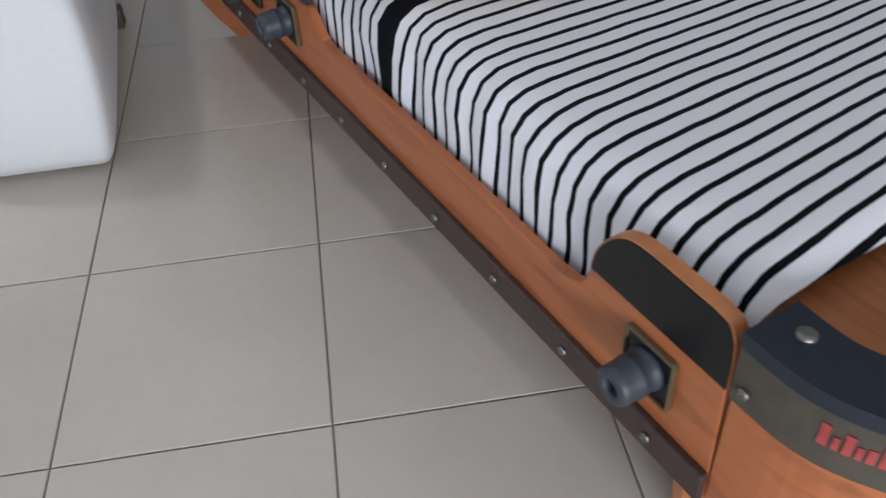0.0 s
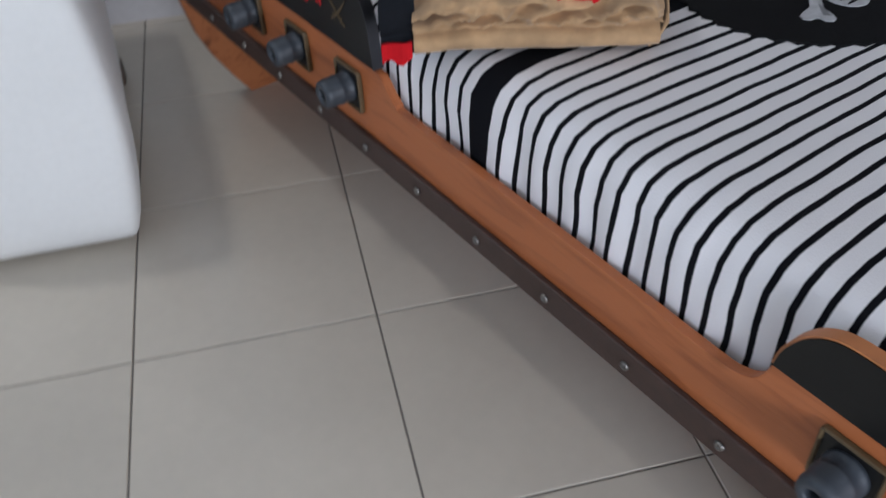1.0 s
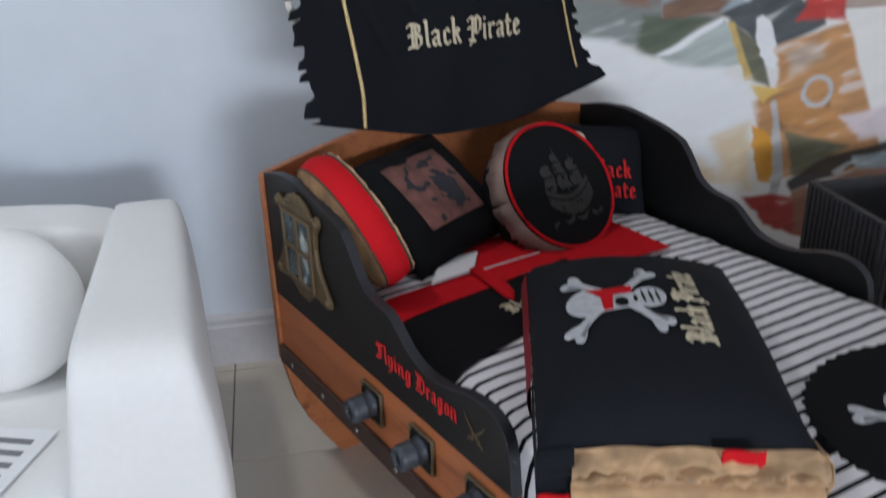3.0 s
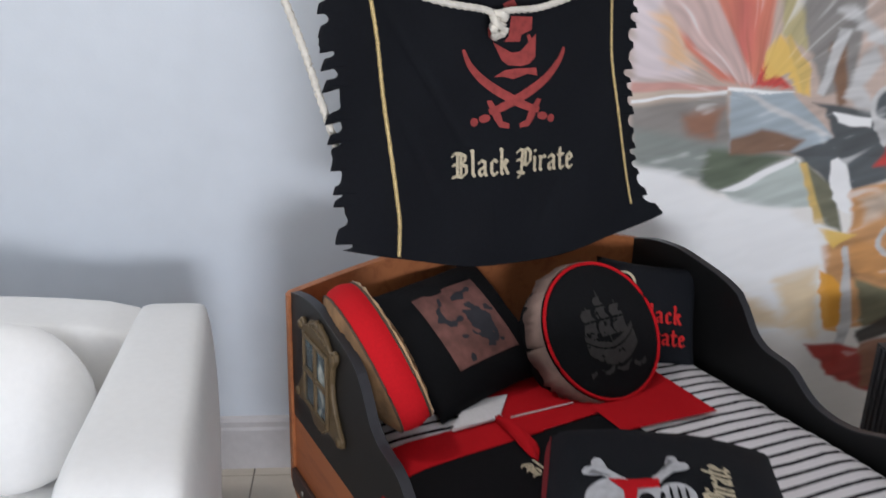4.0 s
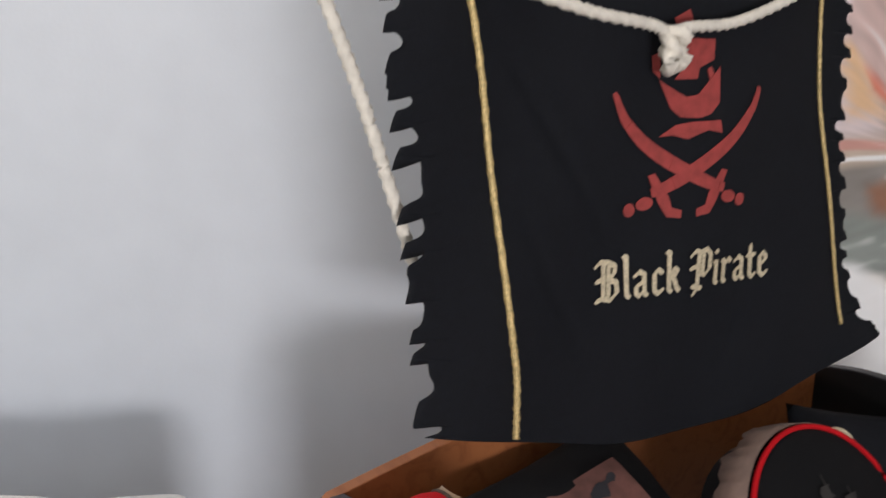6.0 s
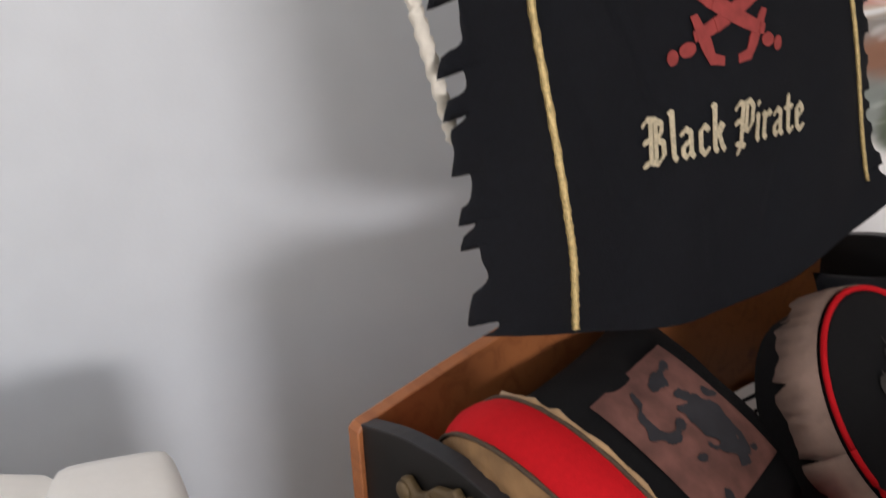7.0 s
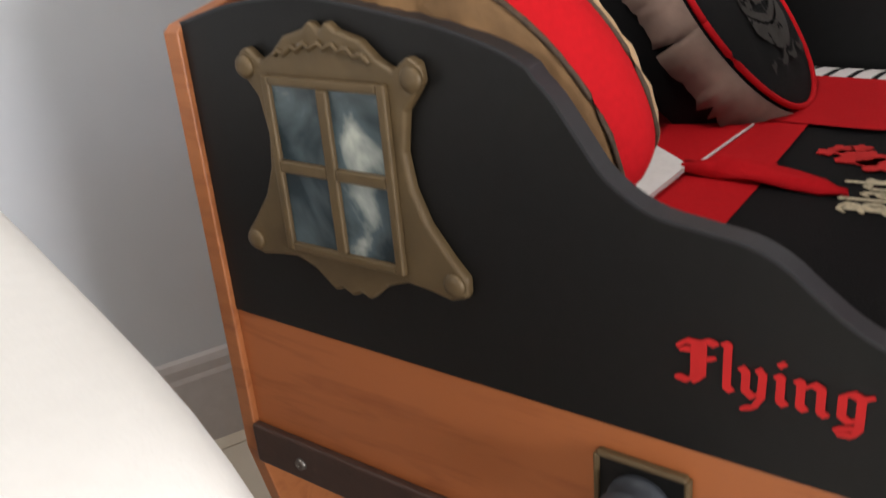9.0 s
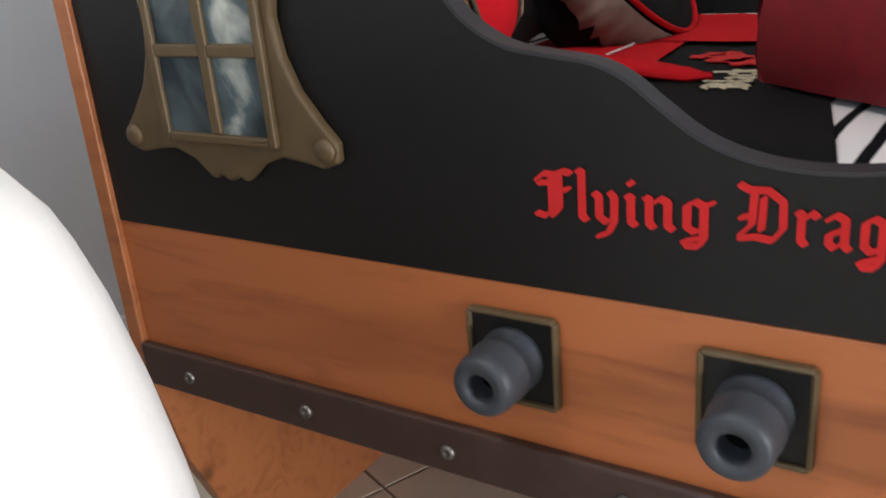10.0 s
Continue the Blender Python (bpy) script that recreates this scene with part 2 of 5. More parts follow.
def strip(line, to3, lo, hi, thick, closed=False):
    """An edge band that follows a 2D line."""
    bm = bmesh.new()
    rows = []
    n = len(line)
    for i, p in enumerate(line):
        d = (Vector(line[min(n - 1, i + 1)]) - Vector(line[max(0, i - 1)])).normalized()
        nn = Vector((-d[1], d[0])) * thick
        q = Vector(p) + nn
        rows.append([bm.verts.new(to3(*c)) for c in ((p[0], p[1], lo), (p[0], p[1], hi), (q[0], q[1], hi), (q[0], q[1], lo))])
    for a, b in zip(rows, rows[1:]):
        for k in range(4):
            bm.faces.new((a[k], a[(k + 1) % 4], b[(k + 1) % 4], b[k]))
    bm.faces.new(rows[0])
    bm.faces.new(rows[-1])
    return bm


def pillow(w, h, thick, n=18, puff=2.4, wrinkle=0.004, seed=0.0):
    """A stuffed cushion in the x-z plane, its front towards -y."""
    bm = bmesh.new()
    sheets = []
    for side in (-1, 1):
        g = []
        for i in range(n + 1):
            row = []
            for j in range(n + 1):
                u, v = 2 * i / n - 1, 2 * j / n - 1
                f = max(0.0, (1 - abs(u) ** puff) * (1 - abs(v) ** puff)) ** 0.5
                pinch = 1 - 0.05 * (u * u * (1 - v * v) + v * v * (1 - u * u)) * 1.2
                k = noise.noise(Vector((u * 2.5 + seed, v * 2.5, side * 3.0))) * wrinkle * f
                row.append((u * w / 2 * (1 - 0.06 * (1 - v * v) * abs(u) ** 4), side * (thick / 2 * f + k), v * h / 2 * (1 - 0.06 * (1 - u * u) * abs(v) ** 4)))
            g.append(row)
        sheets.append(g)
    vs = {}
    for s, g in enumerate(sheets):
        for i in range(n + 1):
            for j in range(n + 1):
                edge = i in (0, n) or j in (0, n)
                key = (0 if edge else s, i, j)
                if key not in vs:
                    vs[key] = bm.verts.new(g[i][j])
        for i in range(n):
            for j in range(n):
                f = [vs[(0 if (a in (0, n) or b in (0, n)) else s, a, b)] for a, b in ((i, j), (i + 1, j), (i + 1, j + 1), (i, j + 1))]
                bm.faces.new(f)
    return bm


GLYPHS = {}


def glyph(letter, advance, *strokes):
    """One old-style letter as strokes of a broad pen; the height of a small letter is 1."""
    GLYPHS[letter] = (advance, strokes)


def stem(x, top=0.92):
    """An upright with slanted head and foot."""
    return ((x - 0.10, top - 0.02), (x + 0.02, top - 0.06), (x, top - 0.12), (x, 0.14), (x + 0.12, 0.06))


glyph("i", 0.50, stem(0.2), ((0.17, 1.30), (0.23, 1.27)))
glyph("l", 0.50, stem(0.2, 1.55))
glyph("n", 1.02, stem(0.2), ((0.28, 0.74), (0.50, 0.92), (0.70, 0.82), (0.70, 0.14), (0.83, 0.05)))
glyph("r", 0.76, stem(0.2), ((0.28, 0.74), (0.46, 0.93), (0.60, 0.84)))
glyph("a", 0.90, ((0.14, 0.80), (0.34, 0.93), (0.58, 0.82), (0.58, 0.14), (0.70, 0.05)), ((0.54, 0.56), (0.18, 0.40), (0.17, 0.16), (0.32, 0.05), (0.54, 0.22)))
glyph("c", 0.72, ((0.56, 0.80), (0.38, 0.93), (0.18, 0.80), (0.18, 0.18), (0.36, 0.04), (0.58, 0.16)))
glyph("e", 0.74, ((0.22, 0.46), (0.56, 0.66), (0.54, 0.80), (0.38, 0.93), (0.18, 0.80), (0.18, 0.18), (0.36, 0.04), (0.58, 0.16)))
glyph("k", 0.84, stem(0.2, 1.55), ((0.26, 0.50), (0.46, 0.90), (0.64, 0.80), (0.44, 0.56), (0.62, 0.16), (0.74, 0.06)))
glyph("t", 0.62, ((0.20, 1.28), (0.20, 0.16), (0.34, 0.04), (0.50, 0.14)), ((0.02, 0.90), (0.48, 0.90)))
glyph("y", 0.90, ((0.08, 0.88), (0.20, 0.80), (0.20, 0.20), (0.40, 0.05), (0.60, 0.20)), ((0.52, 0.94), (0.64, 0.82), (0.62, 0.06), (0.44, -0.30), (0.18, -0.40)))
glyph("g", 0.94, ((0.60, 0.16), (0.36, 0.05), (0.18, 0.18), (0.18, 0.80), (0.40, 0.93), (0.62, 0.82), (0.82, 0.92)), ((0.62, 0.84), (0.62, -0.14), (0.48, -0.36), (0.20, -0.38), (0.10, -0.26), (0.56, -0.10)))
glyph("o", 0.88, ((0.40, 0.93), (0.18, 0.80), (0.18, 0.18), (0.40, 0.05), (0.64, 0.18), (0.64, 0.80), (0.40, 0.93)))
glyph("F", 1.16, ((0.02, 1.16), (0.22, 1.36), (0.52, 1.34), (0.80, 1.48), (1.02, 1.42)), ((0.46, 1.34), (0.46, 0.24), (0.28, 0.04), (0.00, 0.10)), ((0.68, 1.36), (0.68, 0.30), (0.50, 0.08)), ((0.70, 0.84), (0.96, 0.94)), ((0.10, 1.06), (0.46, 1.10)))
glyph("D", 1.50, ((0.00, 1.52), (0.26, 1.40), (0.78, 1.42), (1.20, 1.14), (1.22, 0.42), (0.94, 0.06), (0.46, 0.12), (0.04, 0.04)), ((0.40, 1.30), (0.36, 0.46), (0.04, 0.14)), ((0.66, 1.20), (0.62, 0.34)), ((0.04, 0.62), (0.34, 0.70)))
glyph("B", 1.34, ((0.00, 1.30), (0.22, 1.44), (0.62, 1.40), (1.00, 1.24), (0.94, 0.96), (0.60, 0.80), (1.04, 0.66), (1.06, 0.28), (0.74, 0.05), (0.34, 0.14), (0.02, 0.06)), ((0.40, 1.38), (0.38, 0.16)), ((0.66, 1.30), (0.64, 0.20)), ((0.04, 0.76), (0.34, 0.82)))
glyph("P", 1.28, ((0.00, 1.28), (0.22, 1.44), (0.50, 1.36), (0.82, 1.46), (1.08, 1.26), (1.08, 0.70), (0.82, 0.48), (0.48, 0.60)), ((0.42, 1.34), (0.40, 0.02), (0.20, -0.22)), ((0.68, 1.30), (0.66, 0.56)), ((0.02, 0.80), (0.36, 0.86)), ((0.12, 0.10), (0.62, -0.02)))


def hull(points):
    """Convex outline round some places."""
    pts = sorted(set(points))

    def chain(seq):
        out = []
        for p in seq:
            while len(out) > 1 and (out[-1][0] - out[-2][0]) * (p[1] - out[-2][1]) - (out[-1][1] - out[-2][1]) * (p[0] - out[-2][0]) <= 0:
                out.pop()
            out.append(p)
        return out[:-1]
    return chain(pts) + chain(pts[::-1])


def lettering(name, text, size, material, parent, m, width=None, depth=0.0008, label="", nib=0.080):
    """Words in an old-style hand, as a mesh that lies in its x-y plane; size is the height of a small letter."""
    polys, x = [], 0.0
    corners = [(sx * nib - sy * 0.030, sx * nib * 0.80 + sy * 0.036) for sx in (-1, 1) for sy in (-1, 1)]
    for c in text:
        if c == " ":
            x += 0.55
            continue
        advance, strokes = GLYPHS[c]
        for line in strokes:
            for p, q in zip(line, line[1:]):
                polys.append(hull([(round(x + o[0] + d[0], 4), round(o[1] + d[1], 4)) for o in (p, q) for d in corners]))
        x += advance
    x0 = min(px for pts in polys for px, py in pts)
    x1 = max(px for pts in polys for px, py in pts)
    k = width / (x1 - x0) if width else size
    bm = bmesh.new()
    for i, pts in enumerate(polys):
        top = depth + 0.00006 * (i % 9)
        a = [bm.verts.new(((px - x0) * k, py * size, 0.0)) for px, py in pts]
        b = [bm.verts.new(((px - x0) * k, py * size, top)) for px, py in pts]
        bm.faces.new(a[::-1])
        bm.faces.new(b)
        for n in range(len(pts)):
            o = (n + 1) % len(pts)
            bm.faces.new((a[n], a[o], b[o], b[n]))
    return part(name, bm, material, parent, label, m=m)


def ellipse(cx, cy, rx, ry, n=24, turn=0.0, a0=0.0, a1=2 * math.pi):
    c, s = math.cos(turn), math.sin(turn)
    out = []
    for i in range(n):
        w = a0 + (a1 - a0) * i / n
        x, y = rx * math.cos(w), ry * math.sin(w)
        out.append((cx + c * x - s * y, cy + s * x + c * y))
    return out


def slab(pts, thick=0.0012):
    return prism(pts, flat3, 0, thick)


def many_slabs(polys, thick=0.0012):
    bm = bmesh.new()
    for pts in polys:
        a = [bm.verts.new((x, y, 0)) for x, y in pts]
        b = [bm.verts.new((x, y, thick)) for x, y in pts]
        bm.faces.new(a)
        bm.faces.new(b[::-1])
        for i in range(len(pts)):
            j = (i + 1) % len(pts)
            bm.faces.new((a[i], b[i], b[j], a[j]))
    return bm


def bone(ax, ay, bx, by, width):
    """A bone that widens to a forked knuckle at its far end."""
    d = Vector((bx - ax, by - ay))
    n = Vector((-d.y, d.x)).normalized() * width / 2
    half = [(0.0, 0.50), (0.35, 0.40), (0.62, 0.46), (0.80, 0.95), (0.93, 1.15), (1.02, 0.95), (1.03, 0.45), (0.95, 0.10)]
    left = [Vector((ax, ay)) + d * t + n * w for t, w in half]
    right = [Vector((ax, ay)) + d * t - n * w for t, w in half[::-1]]
    return [tuple(p) for p in left + right]


def emblem(parent, m, size):
    """A pale skull print with crossed bones and a red eye patch, flat."""
    k = size
    made = []
    for ax, ay, bx, by in ((-0.06, 0.08, -0.36, 0.33), (0.08, 0.08, 0.33, 0.37), (-0.12, -0.08, -0.37, -0.37), (0.12, -0.06, 0.37, -0.33)):
        made.append(part("bone", slab(bone(ax * k, ay * k, bx * k, by * k, 0.165 * k)), BONE_PRINT, parent, "pale grey bone print", m=m))
        c = Vector((bx - ax, by - ay))
        line = [(ax + c.x * 0.45 - c.y * 0.03, ay + c.y * 0.45 + c.x * 0.03), (ax + c.x * 0.86 - c.y * 0.20, ay + c.y * 0.86 + c.x * 0.20), (ax + c.x * 0.86 - c.y * 0.08, ay + c.y * 0.86 + c.x * 0.08)]
        made.append(part("bone_line", slab([(x * k, y * k) for x, y in line], 0.0022), INK, parent, "dark line on the bone print", m=m))
    up = Matrix.Translation((0, 0, 0.0014))
    made.append(part("skull_print", many_slabs([ellipse(-0.21 * k, 0.0, 0.18 * k, 0.165 * k, 28), [(-0.10 * k, 0.12 * k), (0.13 * k, 0.09 * k), (0.19 * k, 0.02 * k), (0.16 * k, -0.09 * k), (-0.10 * k, -0.13 * k)], ellipse(0.28 * k, 0.01 * k, 0.135 * k, 0.115 * k, 22)], 0.0013), BONE_PRINT, parent, "pale grey skull print", m=m))
    made.append(part("eye_patch", many_slabs([[(-0.22 * k, 0.155 * k), (-0.06 * k, 0.13 * k), (0.15 * k, 0.15 * k), (0.15 * k, 0.07 * k), (-0.01 * k, 0.05 * k), (-0.03 * k, -0.12 * k), (-0.10 * k, -0.13 * k), (-0.11 * k, 0.03 * k)]]), RED_CLOTH, parent, "red eye patch print", m=m @ up))
    dark = [ellipse(0.05 * k, -0.045 * k, 0.055 * k, 0.05 * k, 16), ellipse(0.165 * k, -0.01 * k, 0.018 * k, 0.035 * k, 12)]
    for x in (0.23, 0.29, 0.345):
        dark.append(ellipse(x * k, 0.01 * k, 0.010 * k, 0.075 * k, 14, 0.12))
    made.append(part("eye_hole", many_slabs(dark), BLACK_CLOTH, parent, "black eye and mouth print", m=m @ up))
    return made

# ---- room ----
B0, A0, A1, H = -3.8, -3.3, 3.6, 2.8
floor_bed = part("floor", box((A0 - 0.2, B0 - 0.2, -0.12), (A1 + 0.2, WALL + 0.2, -0.004)), GROUT, m=room_pose(0, 0))
tagged(floor_bed, "grey grouted floor of square beige ceramic tiles", "floor", kind="structure")


def wall(name, lo, hi, material, label):
    return tagged(part(name, box(lo, hi), material, m=room_pose(0, 0)), label, "wall", kind="structure")


wall("wall_north", (A0, WALL, 0), (A1, WALL + 0.15, H), WALL_PAINT, "plain blue-grey painted wall behind the bed")
wall("wall_east", (A1, B0, 0), (A1 + 0.15, WALL + 0.15, H), PLAIN_PAINT, "plain pale grey painted wall of the showroom")


def wall_with_opening(name, horizontal, at, lo, hi, o0, o1, z0, z1, label):
    bm = bmesh.new()
    for a, b, c, d in ((lo, o0, 0, H), (o1, hi, 0, H), (o0, o1, 0, z0), (o0, o1, z1, H)):
        if d - c < 0.01:
            continue
        q = box((a, at - 0.15, c), (b, at, d)) if horizontal else box((at - 0.15, a, c), (at, b, d))
        me = bpy.data.meshes.new("tmp")
        q.to_mesh(me)
        q.free()
        bm.from_mesh(me)
        bpy.data.meshes.remove(me)
    return tagged(part(name, bm, PLAIN_PAINT, m=room_pose(0, 0)), label, "wall", kind="structure")


wall_with_opening("wall_west", False, A0, B0, WALL + 0.15, -2.5, 0.5, 0.4, 2.5, "pale grey painted wall with a wide window opening")
wall_with_opening("wall_south", True, B0, A0 - 0.15, A1 + 0.15, -0.3, 1.3, 0.55, 2.15, "pale grey painted wall with a shopfront opening")
tagged(part("ceiling", box((A0 - 0.15, B0 - 0.15, H), (A1 + 0.15, WALL + 0.15, H + 0.1)), CEIL_PAINT, m=room_pose(0, 0)), "plain white painted ceiling", "ceiling", kind="structure")
lamp_bed = thing("ceiling_light", "small round white recessed ceiling light above the sofa", "ceiling light", room_pose(-1.13, 0.68, H))
part("ring", lathe([(0.135, 0.0), (0.135, -0.008), (0.128, -0.012), (0.122, -0.004), (0.122, 0.0)], 32), CEIL_PAINT, lamp_bed, "white trim ring", True)
bb = prism([(WALL, 0), (WALL - 0.016, 0), (WALL - 0.016, 0.14), (WALL - 0.013, 0.15), (WALL - 0.013, 0.168), (WALL - 0.008, 0.18), (WALL, 0.185)], lambda u, v, w: (w, u, v), A0, 0.92)
tagged(part("baseboard", bb, SKIRT, m=room_pose(0, 0)), "tall grey moulded skirting board", "baseboard", kind="structure")

# ---- the bed ----
W = 1.012        # outer width
YH = 1.098       # inner face of the headboard
bed = thing("pirate_bed", "ship-shaped children's bed of orange-brown wood and black panels", "bed")

TOP = [(1.098, 0.862), (1.02, 0.881), (0.945, 0.888), (0.90, 0.886), (0.837, 0.877), (0.777, 0.866), (0.722, 0.849), (0.691, 0.829), (0.666, 0.797), (0.641, 0.765),
       (0.606, 0.744), (0.569, 0.737), (0.535, 0.732), (0.51, 0.721), (0.487, 0.703), (0.455, 0.681), (0.416, 0.668), (0.37, 0.665), (0.32, 0.672), (0.263, 0.690), (0.215, 0.696), (0.178, 0.690), (0.15, 0.668), (0.138, 0.63), (0.134, 0.59), (0.130, 0.555)]
LINE = 0.549     # where the black panel meets the wood
top_line = [(p[0], p[1] - (0.004 if p[0] < 0.70 else 0.0)) for p in curve_through([(a, b, 0) for a, b in TOP], 4)]
NOTCH = [(0.130, 0.549), (0.112, 0.545), (0.090, 0.524), (0.070, 0.508), (0.04, 0.499), (-0.2, 0.498), (-0.5, 0.496), (-0.63, 0.494), (-0.67, 0.497), (-0.698, 0.514), (-0.712, 0.549)]
notch_line = [(p[0], p[1]) for p in curve_through([(a, b, 0) for a, b in NOTCH], 4)]
FORE = [(-0.712, 0.549), (-0.719, 0.580), (-0.738, 0.612), (-0.763, 0.632), (-0.795, 0.640), (-0.86, 0.640), (-0.915, 0.638), (-0.930, 0.625), (-0.936, 0.60), (-0.938, 0.549)]
fore_line = [(p[0], p[1]) for p in curve_through([(a, b, 0) for a, b in FORE], 4)]
BOT = 0.352


def side_panel(x0, x1, outer, name="side_panel"):
    """One long side: wood below, black above, edge bands, the brown iron band with its bolts."""
    out = -1 if outer < x1 else 1
    face = x0 if out < 0 else x1
    wood = [(YH, BOT), (YH, LINE)] + notch_line + [(-0.938, LINE), (-0.946, BOT)]
    s = bevel(part(name, prism(wood, side3, x0, x1), WOOD, bed, "orange-brown wood side board"), 0.002)
    blk = part("upper_panel", prism([(YH, LINE)] + top_line, side3, x0 - 0.001, x1 + 0.001), BLACK, s, "black upper side panel with a wavy top edge")
    part("edge_band", strip(top_line[::-1], side3, x0 - 0.002, x1 + 0.002, 0.003), GREY_EDGE, s, "dark grey edge band")
    part("fore_panel", prism(fore_line, side3, x0 - 0.001, x1 - 0.001), BLACK, s, "black rounded panel at the bow end")
    part("fore_edge", strip(fore_line[::-1], side3, x0 + 0.001, x1 + 0.003, 0.003), EDGE_WOOD, s, "brown edge band")
    lo, hi = (face - 0.012, face) if out < 0 else (face, face + 0.012)
    band = bevel(part("iron_band", box((lo, -0.946, 0.350), (hi, YH, 0.402)), IRON, s, "dark brown band along the hull"), 0.003)
    return s


left_panel = side_panel(0.0, 0.017, -1)
right_panel = side_panel(W - 0.017, W, 5)


def bolt(parent, x, y, z, r=0.0075, out=-1):
    bm = lathe([(r, 0), (r, 0.002), (r * 0.85, 0.0045), (r * 0.3, 0.0052), (r * 0.3, 0.0035)], 14)
    return part("bolt", bm, STEEL, parent, "steel bolt head", True, Matrix.Translation((x, y, z)) @ Matrix.Rotation(radians(90 * out), 4, "Y"))


yb = 1.02
while yb > -0.93:
    bolt(left_panel, -0.012, yb, 0.375)
    bolt(right_panel, W + 0.012, yb, 0.375, out=1)
    yb -= 0.1703

# headboard: the stern board across the bed
half = [(0.0, 0.862), (-0.008, 0.855), (-0.008, 0.36), (0.005, 0.30), (0.022, 0.22), (0.055, 0.14), (0.095, 0.07), (0.14, 0.0)]
outline = half + [(W - x, z) for x, z in half[::-1]]
arc = [(W - W * i / 24, 0.862 + 0.075 * math.sin(math.pi * i / 24)) for i in range(1, 24)]
bevel(part("headboard", prism(outline + arc, cross3, YH, YH + 0.022), WOOD_IN, bed, "orange-brown wooden headboard with an arched top"), 0.002)
bow_half = [(0.02, 0.32), (0.03, 0.22), (0.06, 0.12), (0.12, 0.0)]
bevel(part("foot_board", prism([(0.03, 0.5)] + bow_half + [(W - x, z) for x, z in bow_half[::-1]] + [(W - 0.03, 0.5)], cross3, -0.90, -0.88), WOOD_IN, bed), 0.002)
part("bed_base", box((0.023, -0.878, 0.34), (W - 0.023, YH - 0.002, 0.40)), WOOD_IN, bed)

# bow: deck, curved sides, plates
bow_line = [(0.0, -0.948), (0.004, -1.03), (0.035, -1.10), (0.10, -1.18), (0.21, -1.26), (0.35, -1.31), (W / 2, -1.33)]
bow_line = [(p[0], p[1]) for p in curve_through([(a, b, 0) for a, b in bow_line], 4)]
full_bow = bow_line + [(W - a, b) for a, b in bow_line[::-1][1:]]
part("bow_deck", prism([(0.024, -0.90)] + [(0.02 + a * 0.96, b + 0.02) for a, b in full_bow] + [(W - 0.024, -0.90)], flat3, 0.585, 0.60), WOOD_IN, bed, "brown wooden bow deck")


def bow_wall(name, z_lo, z_hi, lo, hi, material, label):
    """A band of the bow between two heights that may fall towards the stem."""
    bm = bmesh.new()
    rows = []
    n = len(full_bow)
    for i, p in enumerate(full_bow):
        d = (Vector(full_bow[min(n - 1, i + 1)]) - Vector(full_bow[max(0, i - 1)])).normalized()
        nn = Vector((-d[1], d[0]))
        w = 1 - abs(2 * i / (n - 1) - 1)
        z0, z1 = z_lo(w), z_hi(w)
        q0, q1 = Vector(p) - nn * lo, Vector(p) - nn * hi
        rows.append([bm.verts.new(c) for c in ((*q0, z0), (*q0, z1), (*q1, z1), (*q1, z0))])
    for a, b in zip(rows, rows[1:]):
        for k in range(4):
            bm.faces.new((a[k], a[(k + 1) % 4], b[(k + 1) % 4], b[k]))
    bm.faces.new(rows[0])
    bm.faces.new(rows[-1])
    return part(name, bm, material, bed, label)


bow_wall("bow_board", lambda w: 0.352, lambda w: 0.632, -0.018, 0.0, WOOD, "orange-brown wooden bow side")
olive_band = bow_wall("bow_band", lambda w: 0.551, lambda w: 0.634, 0.0, 0.006, OLIVE, "olive-brown band round the bow")
bow_plate = bow_wall("bow_plate", lambda w: 0.634, lambda w: 0.655, -0.065, 0.010, NAVY_PLATE, "dark navy plate round the bow")

# mattress with its striped fitted sheet
mattress = thing("mattress", "thick mattress in a white sheet with thin black stripes", "mattress")
SECTION = [(0.027, 0.401), (0.027, 0.50), (0.029, 0.56), (0.036, 0.602), (0.052, 0.628), (0.078, 0.641), (0.12, 0.646)]
SECTION = SECTION + [(0.2 + 0.05 * i, 0.647) for i in range(13)] + [(W - x, z) for x, z in SECTION[::-1]]


def cover(y0, y1, lift, ny, seed=0.0, ruck=0.004, start=0, stop=None, skew0=0.0, skew1=0.0):
    """Cloth that lies over the mattress between two places along it."""
    bm = bmesh.new()
    sec = SECTION[start:stop]
    rows = []
    for i in range(ny + 1):
        row = []
        for k, (x, z) in enumerate(sec):
            ya, yb = y0 + skew0 * (x - 0.03), y1 + skew1 * (x - 0.03)
            y = ya + (yb - ya) * i / ny
            side = 1.9 if x < 0.06 or x > W - 0.06 else 0.35
            r = ruck * side * noise.noise(Vector((x * 7, y * 16, z * 9 + seed)))
            nx = -1 if x < 0.05 else (1 if x > W - 0.05 else 0)
            end = max(0.0, 1 - (y + 0.925) / 0.05) if y < -0.875 else 0
            row.append(bm.verts.new((x + nx * (lift * 0.6 + r), y, z + (1 if z > 0.6 else 0) * lift + r * 0.7 - 0.022 * end * end * (1 if z > 0.6 else 0.3))))
        rows.append(row)
    for a, b in zip(rows, rows[1:]):
        for k in range(len(sec) - 1):
            bm.faces.new((a[k], a[k + 1], b[k + 1], b[k]))
    return bm


